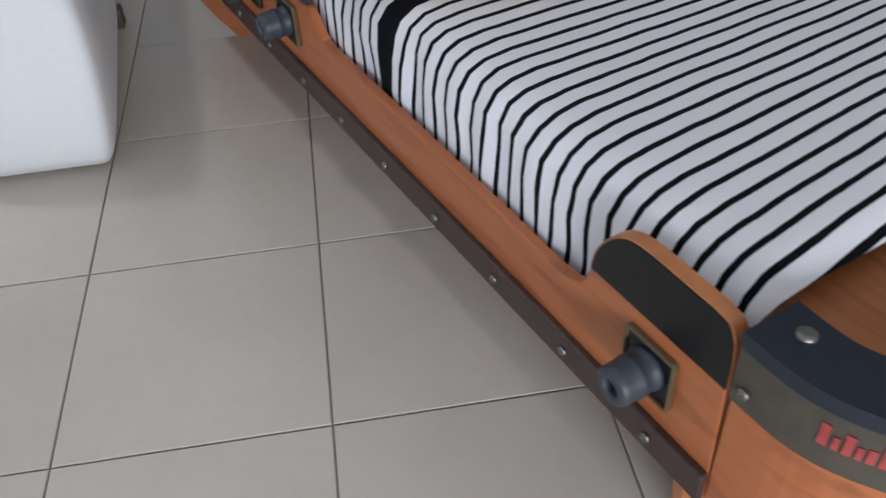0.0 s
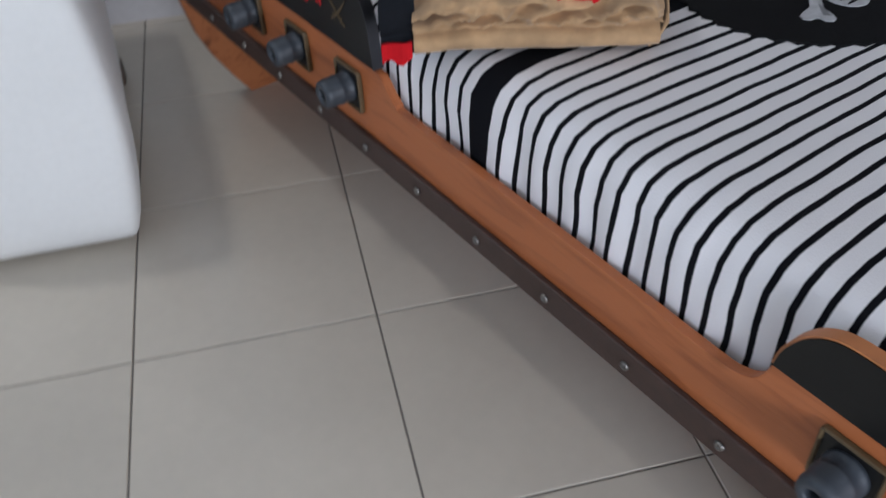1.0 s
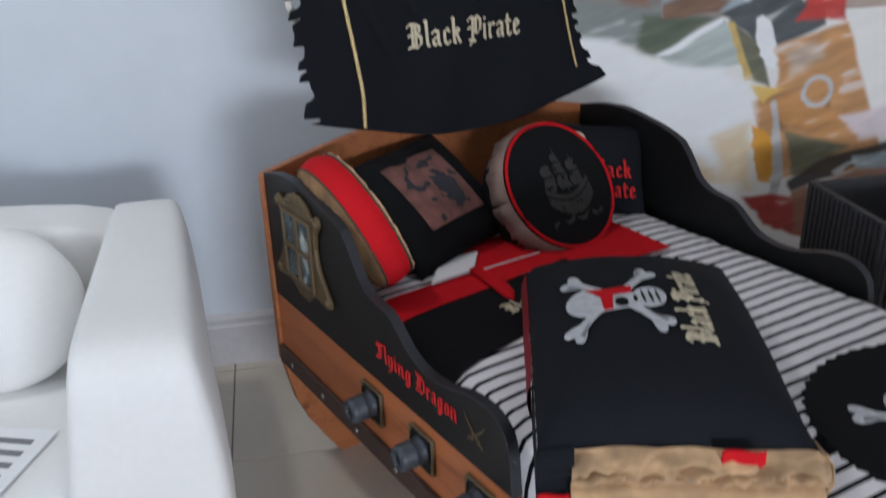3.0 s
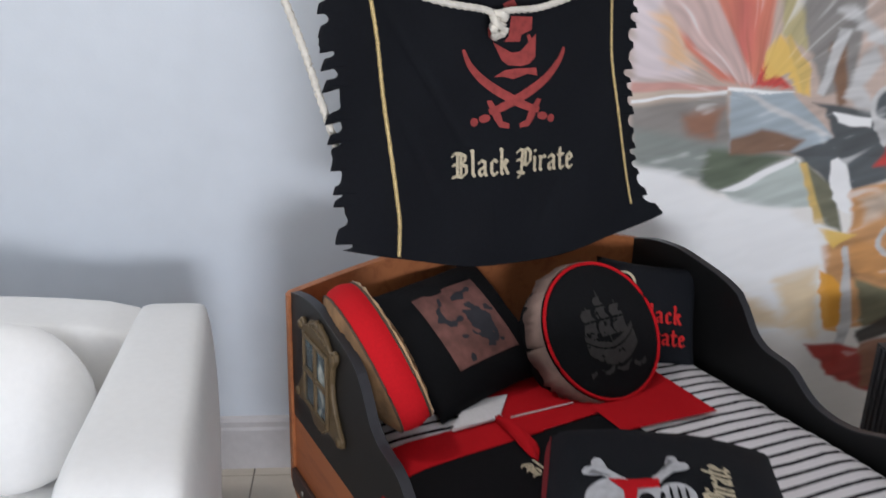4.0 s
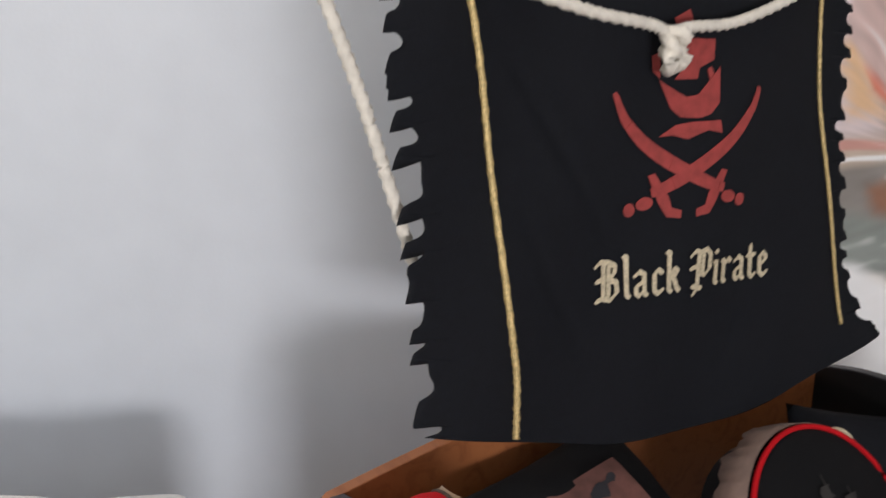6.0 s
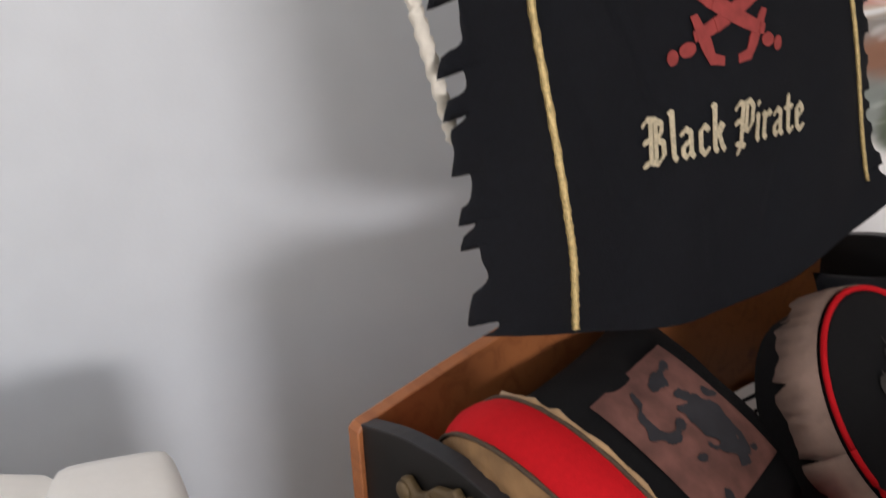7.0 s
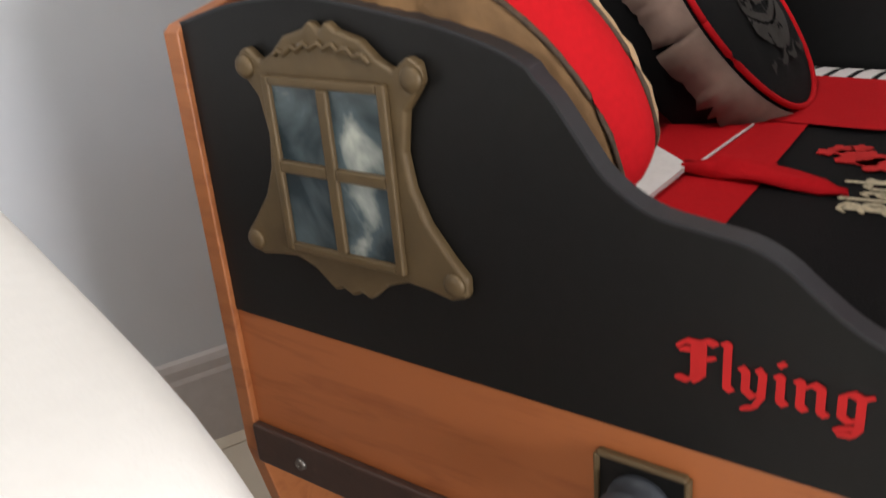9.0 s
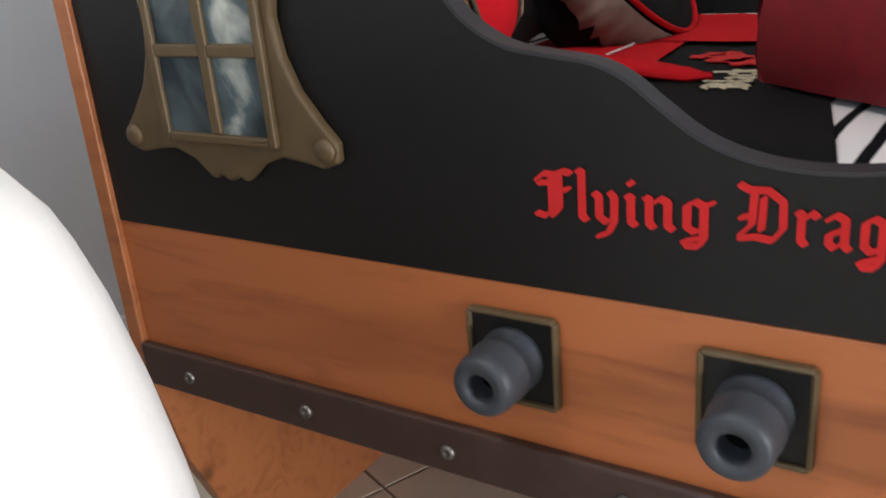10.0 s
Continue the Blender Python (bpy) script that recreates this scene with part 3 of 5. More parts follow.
def stripe_mat():
    m = mat("striped_cotton", (0.74, 0.72, 0.73), 0.95, bump=0.25, bump_scale=420, spec=0.15)
    t = m.node_tree
    b = t.nodes["Principled BSDF"]
    co = t.nodes["Texture Coordinate"]
    n = t.nodes.new("ShaderNodeTexNoise")
    n.inputs["Scale"].default_value = 9
    t.links.new(co.outputs["Object"], n.inputs["Vector"])
    sx = t.nodes.new("ShaderNodeSeparateXYZ")
    t.links.new(co.outputs["Object"], sx.inputs[0])

    def op(kind, a, bb=None, c=None):
        q = t.nodes.new("ShaderNodeMath")
        q.operation = kind
        for i, v in enumerate((a, bb, c)):
            if v is None:
                continue
            if isinstance(v, (int, float)):
                q.inputs[i].default_value = v
            else:
                t.links.new(v, q.inputs[i])
        return q.outputs[0]

    slope = op("MINIMUM", op("MAXIMUM", op("MULTIPLY_ADD", sx.outputs["Y"], 0.36, 0.20), -0.12), 0.06)
    straight = op("MULTIPLY_ADD", sx.outputs["X"], slope, sx.outputs["Y"])
    y = op("MULTIPLY_ADD", n.outputs[0], 0.010, straight)
    f = op("FRACT", op("DIVIDE", op("ADD", y, 3.4670), 0.0346))
    thin = op("LESS_THAN", f, 0.285)
    wide = op("LESS_THAN", op("ABSOLUTE", op("ADD", y, 0.117)), 0.019)
    mask = op("MAXIMUM", thin, wide)
    mix = t.nodes.new("ShaderNodeMix")
    mix.data_type = "RGBA"
    mix.inputs["A"].default_value = (0.79, 0.76, 0.77, 1)
    mix.inputs["B"].default_value = (0.004, 0.004, 0.006, 1)
    t.links.new(mask, mix.inputs["Factor"])
    t.links.new(mix.outputs["Result"], b.inputs["Base Color"])
    return m


STRIPES = stripe_mat()
part("sheet", cover(-0.922, 1.085, 0.0, 240, ruck=0.006), STRIPES, mattress, "white sheet with thin black stripes", True)
part("core", box((0.065, -0.858, 0.403), (W - 0.065, 1.08, 0.57)), WHITE_CLOTH, mattress)

spread = thing("bed_runner", "black and red cover spread over the mattress", "bed cover")
part("black_panel", cover(0.372, 0.618, 0.004, 40, 3.0, stop=16, skew0=0.21, skew1=0.06), BLACK_CLOTH, spread, "black cotton panel", True)
part("red_panel", cover(0.614, 0.718, 0.006, 16, 5.0, stop=12, skew0=0.055, skew1=0.02), RED_CLOTH, spread, "bright red cotton band", True)
part("red_panel", cover(0.612, 0.85, 0.008, 20, 6.0, start=10, stop=16, skew0=0.065), RED_CLOTH, spread, "bright red cotton band", True)
part("red_panel", cover(0.600, 0.85, 0.010, 20, 8.0, start=14, stop=20, skew0=-0.08, skew1=-0.06), RED_CLOTH, spread, "wide bright red cotton band", True)
white_corner = many_slabs([[(0.215, 0.708), (0.333, 0.711), (0.402, 0.79), (0.30, 0.80)]], 0.006)
part("white_corner", white_corner, WHITE_CLOTH, spread, "white turned-up lining", m=Matrix.Translation((0, 0, 0.6575)))
seam = [(0.361 + 0.164 * i / 8, 0.708 - 0.004 * i / 8, 0.6575) for i in range(9)]
part("seam_tape", tube(seam, 0.0016, 6), WHITE_CLOTH, spread, "thin pale seam tape", True)
tie = bmesh.new()
ridge = [(0.330, 0.715, 0.008, 0.010), (0.337, 0.675, 0.014, 0.016), (0.339, 0.638, 0.021, 0.012), (0.337, 0.60, 0.020, 0.007), (0.331, 0.57, 0.014, 0.005), (0.320, 0.543, 0.002, 0.002)]
prev = None
for x, y, w, h in ridge:
    row = [tie.verts.new((x + w * k, y, h * (1 - k * k) + 0.0035 * math.sin(5 * k + y * 60))) for k in (-1, -0.6, -0.2, 0.2, 0.6, 1)]
    if prev:
        for a, b, c, d in zip(prev, prev[1:], row[1:], row):
            tie.faces.new((a, b, c, d))
    prev = row
tie_ob = part("tie", tie, RED_CLOTH, spread, "red cloth tie", True, Matrix.Translation((0, 0, 0.658)))
tie_ob.modifiers.new("thick", "SOLIDIFY").thickness = 0.004
lettering("lettering", "Black", 0.030, PALE_GOLD, spread, Matrix.Translation((0.282, 0.499, 0.6535)) @ Matrix.Rotation(radians(6), 4, "Z"), 0.105)
badge = []
for cx, cy, r, k in ((0.448, 0.560, 0.028, 1), (0.428, 0.538, 0.022, 2), (0.470, 0.585, 0.014, 3), (0.455, 0.598, 0.011, 4), (0.48, 0.568, 0.012, 5)):
    badge.append([(cx + r * (0.65 + 0.5 * abs(math.sin(i * 2.3 + k))) * math.cos(i * math.pi / 9), cy + r * (0.65 + 0.5 * abs(math.sin(i * 2.3 + k))) * math.sin(i * math.pi / 9)) for i in range(18)])
part("logo_print", many_slabs(badge), RED_LETTER, spread, "red embroidered badge", m=Matrix.Translation((0, 0, 0.6535)))

disc = []
for i in range(96):
    w = 2 * math.pi * i / 96
    r = 0.25 * (1 + (0.02 if i % 2 else -0.012))
    disc.append((0.67 + r * 1.02 * math.cos(w), -0.235 + r * 0.95 * math.sin(w)))
dd = part("round_patch", slab(disc, 0.004), BLACK_CLOTH, mattress, "round black patch with a serrated edge", m=Matrix.Translation((0, 0, 0.647)))
emblem(dd, Matrix.Translation((0.635, -0.24, 0.0045)) @ Matrix.Rotation(radians(-92), 4, "Z"), 0.29)
for k, (u, w, hgt) in enumerate(((0.0, 0.009, 0.030), (0.013, 0.006, 0.018), (0.022, 0.009, 0.028), (0.034, 0.006, 0.018), (0.043, 0.008, 0.020), (0.055, 0.009, 0.028), (0.068, 0.006, 0.018))):
    s = 0.098 + u
    far = 0.0
    for (ax, ay), (bx, by) in zip(bow_line, bow_line[1:]):
        step = math.hypot(bx - ax, by - ay)
        if far + step > s:
            f = (s - far) / step
            place = Vector((ax + (bx - ax) * f, ay + (by - ay) * f, 0.585))
            turn = math.atan2(by - ay, bx - ax)
            break
        far += step
    part("print_bar", box((0.0, -0.0078, 0.0), (w, -0.006, hgt)), RED_PRINT, olive_band, "red unreadable lettering", m=Matrix.Translation(place) @ Matrix.Rotation(turn, 4, "Z"))
for x, y, z in ((0.035, -0.985, 0.655),):
    bm = lathe([(0.011, 0), (0.011, 0.003), (0.008, 0.006), (0.003, 0.006)], 16)
    part("bolt", bm, STEEL, bow_plate, "steel bolt head", True, Matrix.Translation((x, y, z)))
bolt(olive_band, -0.007, -0.965, 0.575)

# ---- gun ports ----
def gun_port(parent, y, z, out=-1, x=0.0):
    """A bronze-rimmed plate with a stub of a gun barrel."""
    h = 0.0398
    m = Matrix.Translation((x, y, z)) @ Matrix.Rotation(radians(180 if out > 0 else 0), 4, "Z")
    plate = bevel(part("gun_plate", box((-0.006, -h, -h), (0, h, h)), BLACK, parent, "black square gun port plate", m=m), 0.004)
    rim = bmesh.new()
    for sy, sz, wy, wz in ((0, h, h, 0.0026), (0, -h, h, 0.0026), (h, 0, 0.0026, h), (-h, 0, 0.0026, h)):
        q = box((-0.010, sy - wy, sz - wz), (0.0, sy + wy, sz + wz))
        me = bpy.data.meshes.new("tmp")
        q.to_mesh(me)
        q.free()
        rim.from_mesh(me)
        bpy.data.meshes.remove(me)
    bevel(part("rim", rim, BRASS, plate, "aged bronze rim"), 0.003)
    prof = [(0.029, 0.004), (0.029, 0.012), (0.0275, 0.014), (0.0275, 0.027), (0.0285, 0.029), (0.0285, 0.033), (0.0272, 0.036), (0.0272, 0.052), (0.0255, 0.060), (0.0225, 0.063), (0.0130, 0.0632), (0.0122, 0.060), (0.0122, 0.015)]
    g = lathe(prof, 32, "X")
    part("gun_barrel", g, GUN, plate, "dark grey gun barrel", True)
    # solid black plug in the hollow barrel, its colour stands in for shade
    part("bore", lathe([(0.0118, 0.0155), (0.0118, 0.040)], 20, "X"), BORE_SHADE, plate, "near-black plug painting the shade inside the bore")
    return plate


for y in (0.609, 0.412, 0.218, -0.832):
    gun_port(bed, y, 0.4835)
    gun_port(bed, y, 0.4835, 1, W)

# ---- carved window on the side panel ----
WC = (0.902, 0.735)
frame_half = [(0.0, 0.120), (0.010, 0.128), (0.020, 0.120), (0.045, 0.113), (0.062, 0.098), (0.078, 0.090), (0.094, 0.102), (0.106, 0.097), (0.108, 0.082), (0.098, 0.068), (0.088, 0.056), (0.082, 0.02), (0.087, -0.012), (0.10, -0.042),
              (0.122, -0.070), (0.137, -0.086), (0.136, -0.104), (0.118, -0.110), (0.096, -0.106), (0.070, -0.103), (0.045, -0.112), (0.022, -0.131), (0.012, -0.126), (0.0, -0.132)]
right_side = [(WC[0] - u, WC[1] + v + 0.01) for u, v in frame_half]
left_side = [(WC[0] + u, WC[1] + v + 0.01) for u, v in frame_half[1:-1]][::-1]
carved = part("window_frame", prism(right_side + left_side, side3, -0.013, -0.001), BRASS, bed, "aged bronze carved window frame")
bevel(carved, 0.004, 3)
PY0, PY1, PZ0, PZ1 = 0.838, 0.966, 0.661, 0.815
for cy, cz in ((WC[0] + 0.098, 0.829), (WC[0] - 0.098, 0.829), (WC[0] + 0.124, 0.652), (WC[0] - 0.124, 0.652)):
    bm = lathe([(0.0115, 0), (0.011, 0.003), (0.0085, 0.0055), (0.004, 0.0068)], 18)
    part("boss", bm, BRASS, carved, "", True, Matrix.Translation((-0.012, cy, cz)) @ Matrix.Rotation(radians(-90), 4, "Y"))
mid_y, mid_z = (PY0 + PY1) / 2, (PZ0 + PZ1) / 2
for a, b in ((PY0, mid_y - 0.006), (mid_y + 0.006, PY1)):
    for c, d in ((PZ0, mid_z - 0.006), (mid_z + 0.006, PZ1)):
        part("pane", box((-0.0150, a, c), (-0.0125, b, d)), PANE, carved, "cloudy blue-grey picture pane")
moulding = bmesh.new()
for a, b, c, d in ((PY0 - 0.009, PY0, PZ0 - 0.009, PZ1 + 0.009), (PY1, PY1 + 0.009, PZ0 - 0.009, PZ1 + 0.009), (PY0, PY1, PZ0 - 0.009, PZ0), (PY0, PY1, PZ1, PZ1 + 0.009), (mid_y - 0.006, mid_y + 0.006, PZ0, PZ1), (PY0, mid_y - 0.006, mid_z - 0.006, mid_z + 0.006), (mid_y + 0.006, PY1, mid_z - 0.006, mid_z + 0.006)):
    q = box((-0.020, a, c), (-0.0125, b, d))
    me = bpy.data.meshes.new("tmp")
    q.to_mesh(me)
    q.free()
    moulding.from_mesh(me)
    bpy.data.meshes.remove(me)
bevel(part("glazing_bar", moulding, BRASS, carved, "aged bronze glazing bars"), 0.002)
scroll = tube([(-0.0135, WC[0] + 0.055 - 0.11 * i / 20, 0.842 + 0.010 * math.sin(math.pi * i / 20) + 0.003 * math.sin(i * 2.1)) for i in range(21)], 0.003, 6)
part("scroll", scroll, BRASS, carved, "", True)

# red lettering and crossed sabres on the panel
FACE = Matrix(((0, 0, -1, 0), (-1, 0, 0, 0), (0, 1, 0, 0), (0, 0, 0, 1)))     # x of the words runs along -y, up is z
for word, y, wide in (("Flying", 0.584, 0.140), ("Dragon", 0.431, 0.141)):
    lettering("lettering", word, 0.0255, RED_LETTER, left_panel, Matrix.Translation((-0.002, y, 0.612)) @ FACE, wide, label="red old-style lettering")


def sabre(length, width, flip=1):
    top, low = [], []
    for i in range(13):
        t = i / 12
        x = length * (t - 0.25)
        y = flip * 0.16 * length * (t ** 2)
        w = width * (1 - 0.85 * t ** 3)
        top.append((x, y + w / 2))
        low.append((x, y - w / 2))
    blade = top + low[::-1]
    guard = [(-0.26 * length, -0.11 * length), (-0.22 * length, -0.12 * length), (-0.20 * length, 0.12 * length), (-0.25 * length, 0.11 * length)]
    grip = [(-0.26 * length, -0.028 * length), (-0.26 * length, 0.028 * length), (-0.43 * length, 0.04 * length), (-0.47 * length, 0.0), (-0.43 * length, -0.045 * length)]
    return [blade, guard, grip]


def turned(polys, ang, cx=0.0, cy=0.0, mirror=False):
    c, s = math.cos(ang), math.sin(ang)
    out = []
    for pts in polys:
        q = [((-x if mirror else x), y) for x, y in pts]
        out.append([(cx + (c * x - s * y if not mirror else c * x + s * y), cy + (s * x + c * y if not mirror else -s * x + c * y)) for x, y in q])
    return out


sw = sabre(0.062, 0.006)
part("sabre_print", many_slabs(turned(sw, radians(35)) + turned(sw, radians(35), 0.0, 0.0, True)), BRASS, left_panel, "bronze crossed sabres", m=Matrix.Translation((-0.002, 0.235, 0.617)) @ FACE)

# ---- mast, yard, sail, rope ----
rig = thing("mast", "dark wooden mast and yard behind the headboard", "mast")
part("pole", tube([(0.43, 1.148, 0.0), (0.43, 1.148, 0.9), (0.43, 1.148, 1.85)], [0.021, 0.020, 0.016], 16), SPAR, rig, "", True)
part("yard", tube([(-0.085, 1.04, 1.638), (-0.06, 1.042, 1.638), (0.1, 1.05, 1.635), (0.43, 1.06, 1.633), (0.85, 1.05, 1.618), (0.90, 1.045, 1.616)], [0.013, 0.016, 0.0155, 0.019, 0.015, 0.012], 16), SPAR, rig, "dark wooden yard", True)
part("yard_cleat", box((0.41, 1.06, 1.61), (0.45, 1.14, 1.655)), SPAR, rig)


def sail_edge(z):
    """Left and right ends of the sail at a height."""
    L = [(0.925, 0.085), (1.007, 0.068), (1.218, 0.057), (1.39, 0.050), (1.58, 0.042), (1.63, 0.045)]
    R = [(0.925, 0.90), (0.985, 0.962), (1.03, 0.905), (1.118, 0.862), (1.34, 0.826), (1.494, 0.846), (1.60, 0.852), (1.63, 0.85)]

    def at(tab):
        for (a, b), (c, d) in zip(tab, tab[1:]):
            if z <= c:
                return b + (d - b) * (z - a) / (c - a)
        return tab[-1][1]
    return at(L), at(R)


def sail_low(u):
    """Lower edge across the sail: a slack curve."""
    return 1.003 - 0.082 * math.sin(math.pi * min(1, u * 0.98) ** 1.02) - 0.018 * u


def crease(x, z):
    """Soft slanting folds that run down from the upper corner."""
    out = 0.0
    for x0, slope, z0, z1, depth in ((0.175, 0.62, 1.15, 1.52, 0.0065), (0.20, 0.50, 1.05, 1.30, 0.004), (0.62, -0.35, 0.98, 1.12, 0.004), (0.45, 0.15, 0.95, 1.08, 0.003)):
        if z0 < z < z1:
            k = (x - x0 - slope * (z1 - z)) / 0.010
            out += depth * math.exp(-k * k) * math.sin(math.pi * (z - z0) / (z1 - z0))
    return out


def sail_y(x, z):
    b = 0.962 + (z - 1.0) * 0.085
    return b + 0.006 * math.sin(x * 9 + z * 4) + 0.004 * math.sin(x * 23 - z * 11) - 0.010 * math.sin(math.pi * (x - 0.05) / 0.85) + 0.004 * noise.noise(Vector((x * 5, z * 3, 1))) + crease(x, z)


def tooth(f, size):
    """Depth of the ragged, hooked bites along the edge."""
    if f < 0.66:
        return size * 1.25 * math.sqrt(max(0.0, 1 - (f / 0.33 - 1) ** 2))
    k = (f - 0.66) / 0.34
    return -size * 0.60 * (1 - abs(2 * k - 1))


def claw(f, size):
    """How far the tip of each ragged tooth curls down."""
    return size * max(0.0, 1 - abs(f - 0.83) / 0.17) ** 1.5


sail = thing("sail", "black cloth sail with ragged edges hanging from a yard", "sail")
bm = bmesh.new()
NU, NV = 84, 300
rows = []
rnd = random.Random(4)
for j in range(NV + 1):
    v = j / NV
    row = []
    for i in range(NU + 1):
        u = i / NU
        z = sail_low(u) + (1.632 - 0.018 * u - sail_low(u)) * v
        x0, x1 = sail_edge(z)
        gl, gr = v * 12.5 + 0.22 * math.sin(v * 31) + 0.15 * math.sin(v * 67), v * 16.0 + 0.2 * math.sin(v * 23)
        fl, fr = gl % 1, gr % 1
        al, ar = 0.65 + 0.7 * abs(math.sin(int(gl) * 2.7 + 1)), 0.4 + 0.9 * abs(math.sin(int(gr) * 1.9))
        x = x0 + (x1 - x0) * u
        if v < 0.965:
            x += (1 - min(1, u * 15)) * tooth(fl, 0.0155 * al) - max(0, 1 - (1 - u) * 15) * tooth(fr, 0.011 * ar)
        zz = z
        if 0.02 < v < 0.965:
            zz -= (1 - min(1, u * 15)) * claw(fl, 0.017 * al) + max(0, 1 - (1 - u) * 15) * claw(fr, 0.010 * ar)
        row.append(bm.verts.new((x, sail_y(x, z), zz)))
    rows.append(row)
for a, b in zip(rows, rows[1:]):
    for i in range(NU):
        bm.faces.new((a[i], a[i + 1], b[i + 1], b[i]))
cloth = part("cloth", bm, NAVY_CLOTH, sail, "black cotton cloth", True)
sd = cloth.modifiers.new("thick", "SOLIDIFY")
sd.thickness, sd.offset = 0.0016, 0


def on_sail(x, z, lift=0.002):
    return (x, sail_y(x, z) - lift, z)


def cord_on_sail(pts, r, name):
    line = [on_sail(p[0], p[1], 0.0035) for p in curve_through([(a, b, 0) for a, b in pts], 14)]
    part(name, tube(line, r, 9, 0.7, 0.22), GOLD, sail, "shiny gold cord", True)


cord_on_sail([(0.135, 1.607), (0.165, 1.45), (0.178, 1.30), (0.196, 1.12), (0.203, 1.05), (0.200, 0.973)], 0.0046, "gold_cord")
cord_on_sail([(0.765, 1.585), (0.768, 1.46), (0.773, 1.36), (0.802, 1.20), (0.848, 1.02)], 0.0032, "gold_cord")


def sail_print(polys, material, name, label, lift=0.003):
    """Flat printed shapes laid on the curved cloth (x, z)."""
    bm = bmesh.new()
    for pts in polys:
        a = [bm.verts.new(on_sail(x, z, lift)) for x, z in pts]
        bm.faces.new(a)
    ob = part(name, bm, material, sail, label)
    md = ob.modifiers.new("thick", "SOLIDIFY")
    md.thickness = 0.001
    return ob


EX = 0.493
BLADE = curve_through([(-0.129, 1.412, 0), (-0.114, 1.381, 0), (-0.085, 1.350, 0), (-0.048, 1.324, 0), (-0.002, 1.299, 0), (0.033, 1.283, 0), (0.062, 1.274, 0)], 5)
HILT = [[(0.068, 1.298), (0.057, 1.301), (0.034, 1.268), (0.029, 1.252), (0.013, 1.247), (0.014, 1.236), (0.037, 1.239), (0.050, 1.258)], ellipse(0.073, 1.260, 0.014, 0.0090, 14, -0.15), ellipse(0.098, 1.253, 0.0095, 0.0095, 14)]
for s in (1, -1):
    pieces = []
    for i in range(len(BLADE) - 1):
        quad = []
        for k, q in ((i, 1), (i + 1, 1), (i + 1, -1), (i, -1)):
            t = k / (len(BLADE) - 1)
            dd_ = (BLADE[min(len(BLADE) - 1, k + 1)] - BLADE[max(0, k - 1)]).normalized()
            w = 0.0012 + 0.0090 * math.sin(math.pi * min(1, 0.08 + t * 0.72))
            quad.append((EX + s * (BLADE[k].x - dd_.y * w * q), BLADE[k].y + dd_.x * w * q))
        pieces.append(quad)
    sail_print(pieces + [[(EX + s * x, z) for x, z in pts] for pts in HILT], RED_PRINT, "sabre_print", "dull red sabre print", 0.003 if s > 0 else 0.0036)
ship = [[(0.438, 1.426), (0.464, 1.413), (0.487, 1.402), (0.507, 1.405), (0.521, 1.418), (0.546, 1.442), (0.544, 1.393), (0.529, 1.378), (0.51, 1.373), (0.477, 1.375), (0.46, 1.387)],
        [(0.483, 1.481), (0.538, 1.479), (0.536, 1.451), (0.51, 1.441), (0.506, 1.426), (0.466, 1.426), (0.478, 1.439)],
        [(0.423, 1.458), (0.437, 1.463), (0.439, 1.428), (0.426, 1.438)],
        [(0.441, 1.35), (0.469, 1.365), (0.495, 1.368), (0.546, 1.369), (0.549, 1.351), (0.525, 1.356), (0.489, 1.345), (0.466, 1.351)],
        [(0.46, 1.507), (0.488, 1.518), (0.497, 1.502), (0.465, 1.496)],
        [(0.524, 1.439), (0.531, 1.442), (0.538, 1.428), (0.529, 1.421)]]
sail_print(ship, RED_PRINT, "ship_print", "dull red ship print")
words = lettering("lettering", "Black Pirate", 0.039, PALE_GOLD, sail, Matrix.Translation((0.337, sail_y(0.5, 1.14) - 0.012, 1.130)) @ Matrix.Rotation(radians(90), 4, "X"), 0.322, 0.001, "pale gold old-style lettering", 0.074)
for v in words.data.vertices:      # bend the words onto the cloth
    x, z = 0.337 + v.co.x, 1.130 + v.co.y
    v.co.z += (sail_y(0.5, 1.14) - 0.012) - (sail_y(x, z) - 0.0035)

rope = thing("rope", "white twisted cotton rope draped across the sail", "rope")
swag = curve_through([(-0.055, 1.02, 1.618), (0.0, 0.985, 1.604), (0.14, 0.968, 1.556), (0.29, 0.955, 1.515), (0.40, 0.958, 1.497), (0.428, 0.955, 1.478), (0.45, 0.958, 1.494), (0.55, 0.965, 1.502), (0.67, 0.975, 1.537), (0.76, 0.985, 1.578), (0.83, 1.00, 1.605)], 26)
part("swag", tube(swag, 0.007, 12, 0.55, 0.27), ROPE, rope, "", True)
fall = curve_through([(-0.062, 1.02, 1.632), (-0.055, 1.01, 1.59), (-0.02, 1.005, 1.50), (0.012, 1.0, 1.41), (0.045, 1.0, 1.31), (0.085, 1.01, 1.20)], 24)
part("fall", tube(fall, 0.0072, 12, 0.55, 0.27), ROPE, rope, "", True)
for k, (cx, cz, r) in enumerate(((0.428, 1.478, 0.016), (0.426, 1.455, 0.017))):
    loop = [(cx + r * math.cos(w) * 0.7, 0.950 - 0.010 * math.sin(2 * w + k), cz + r * 0.8 * math.sin(w)) for w in [2 * math.pi * i / 22 for i in range(23)]]
    part("knot", tube(loop, 0.0088, 10, 0.6, 0.15), ROPE, rope, "knotted rope", True)
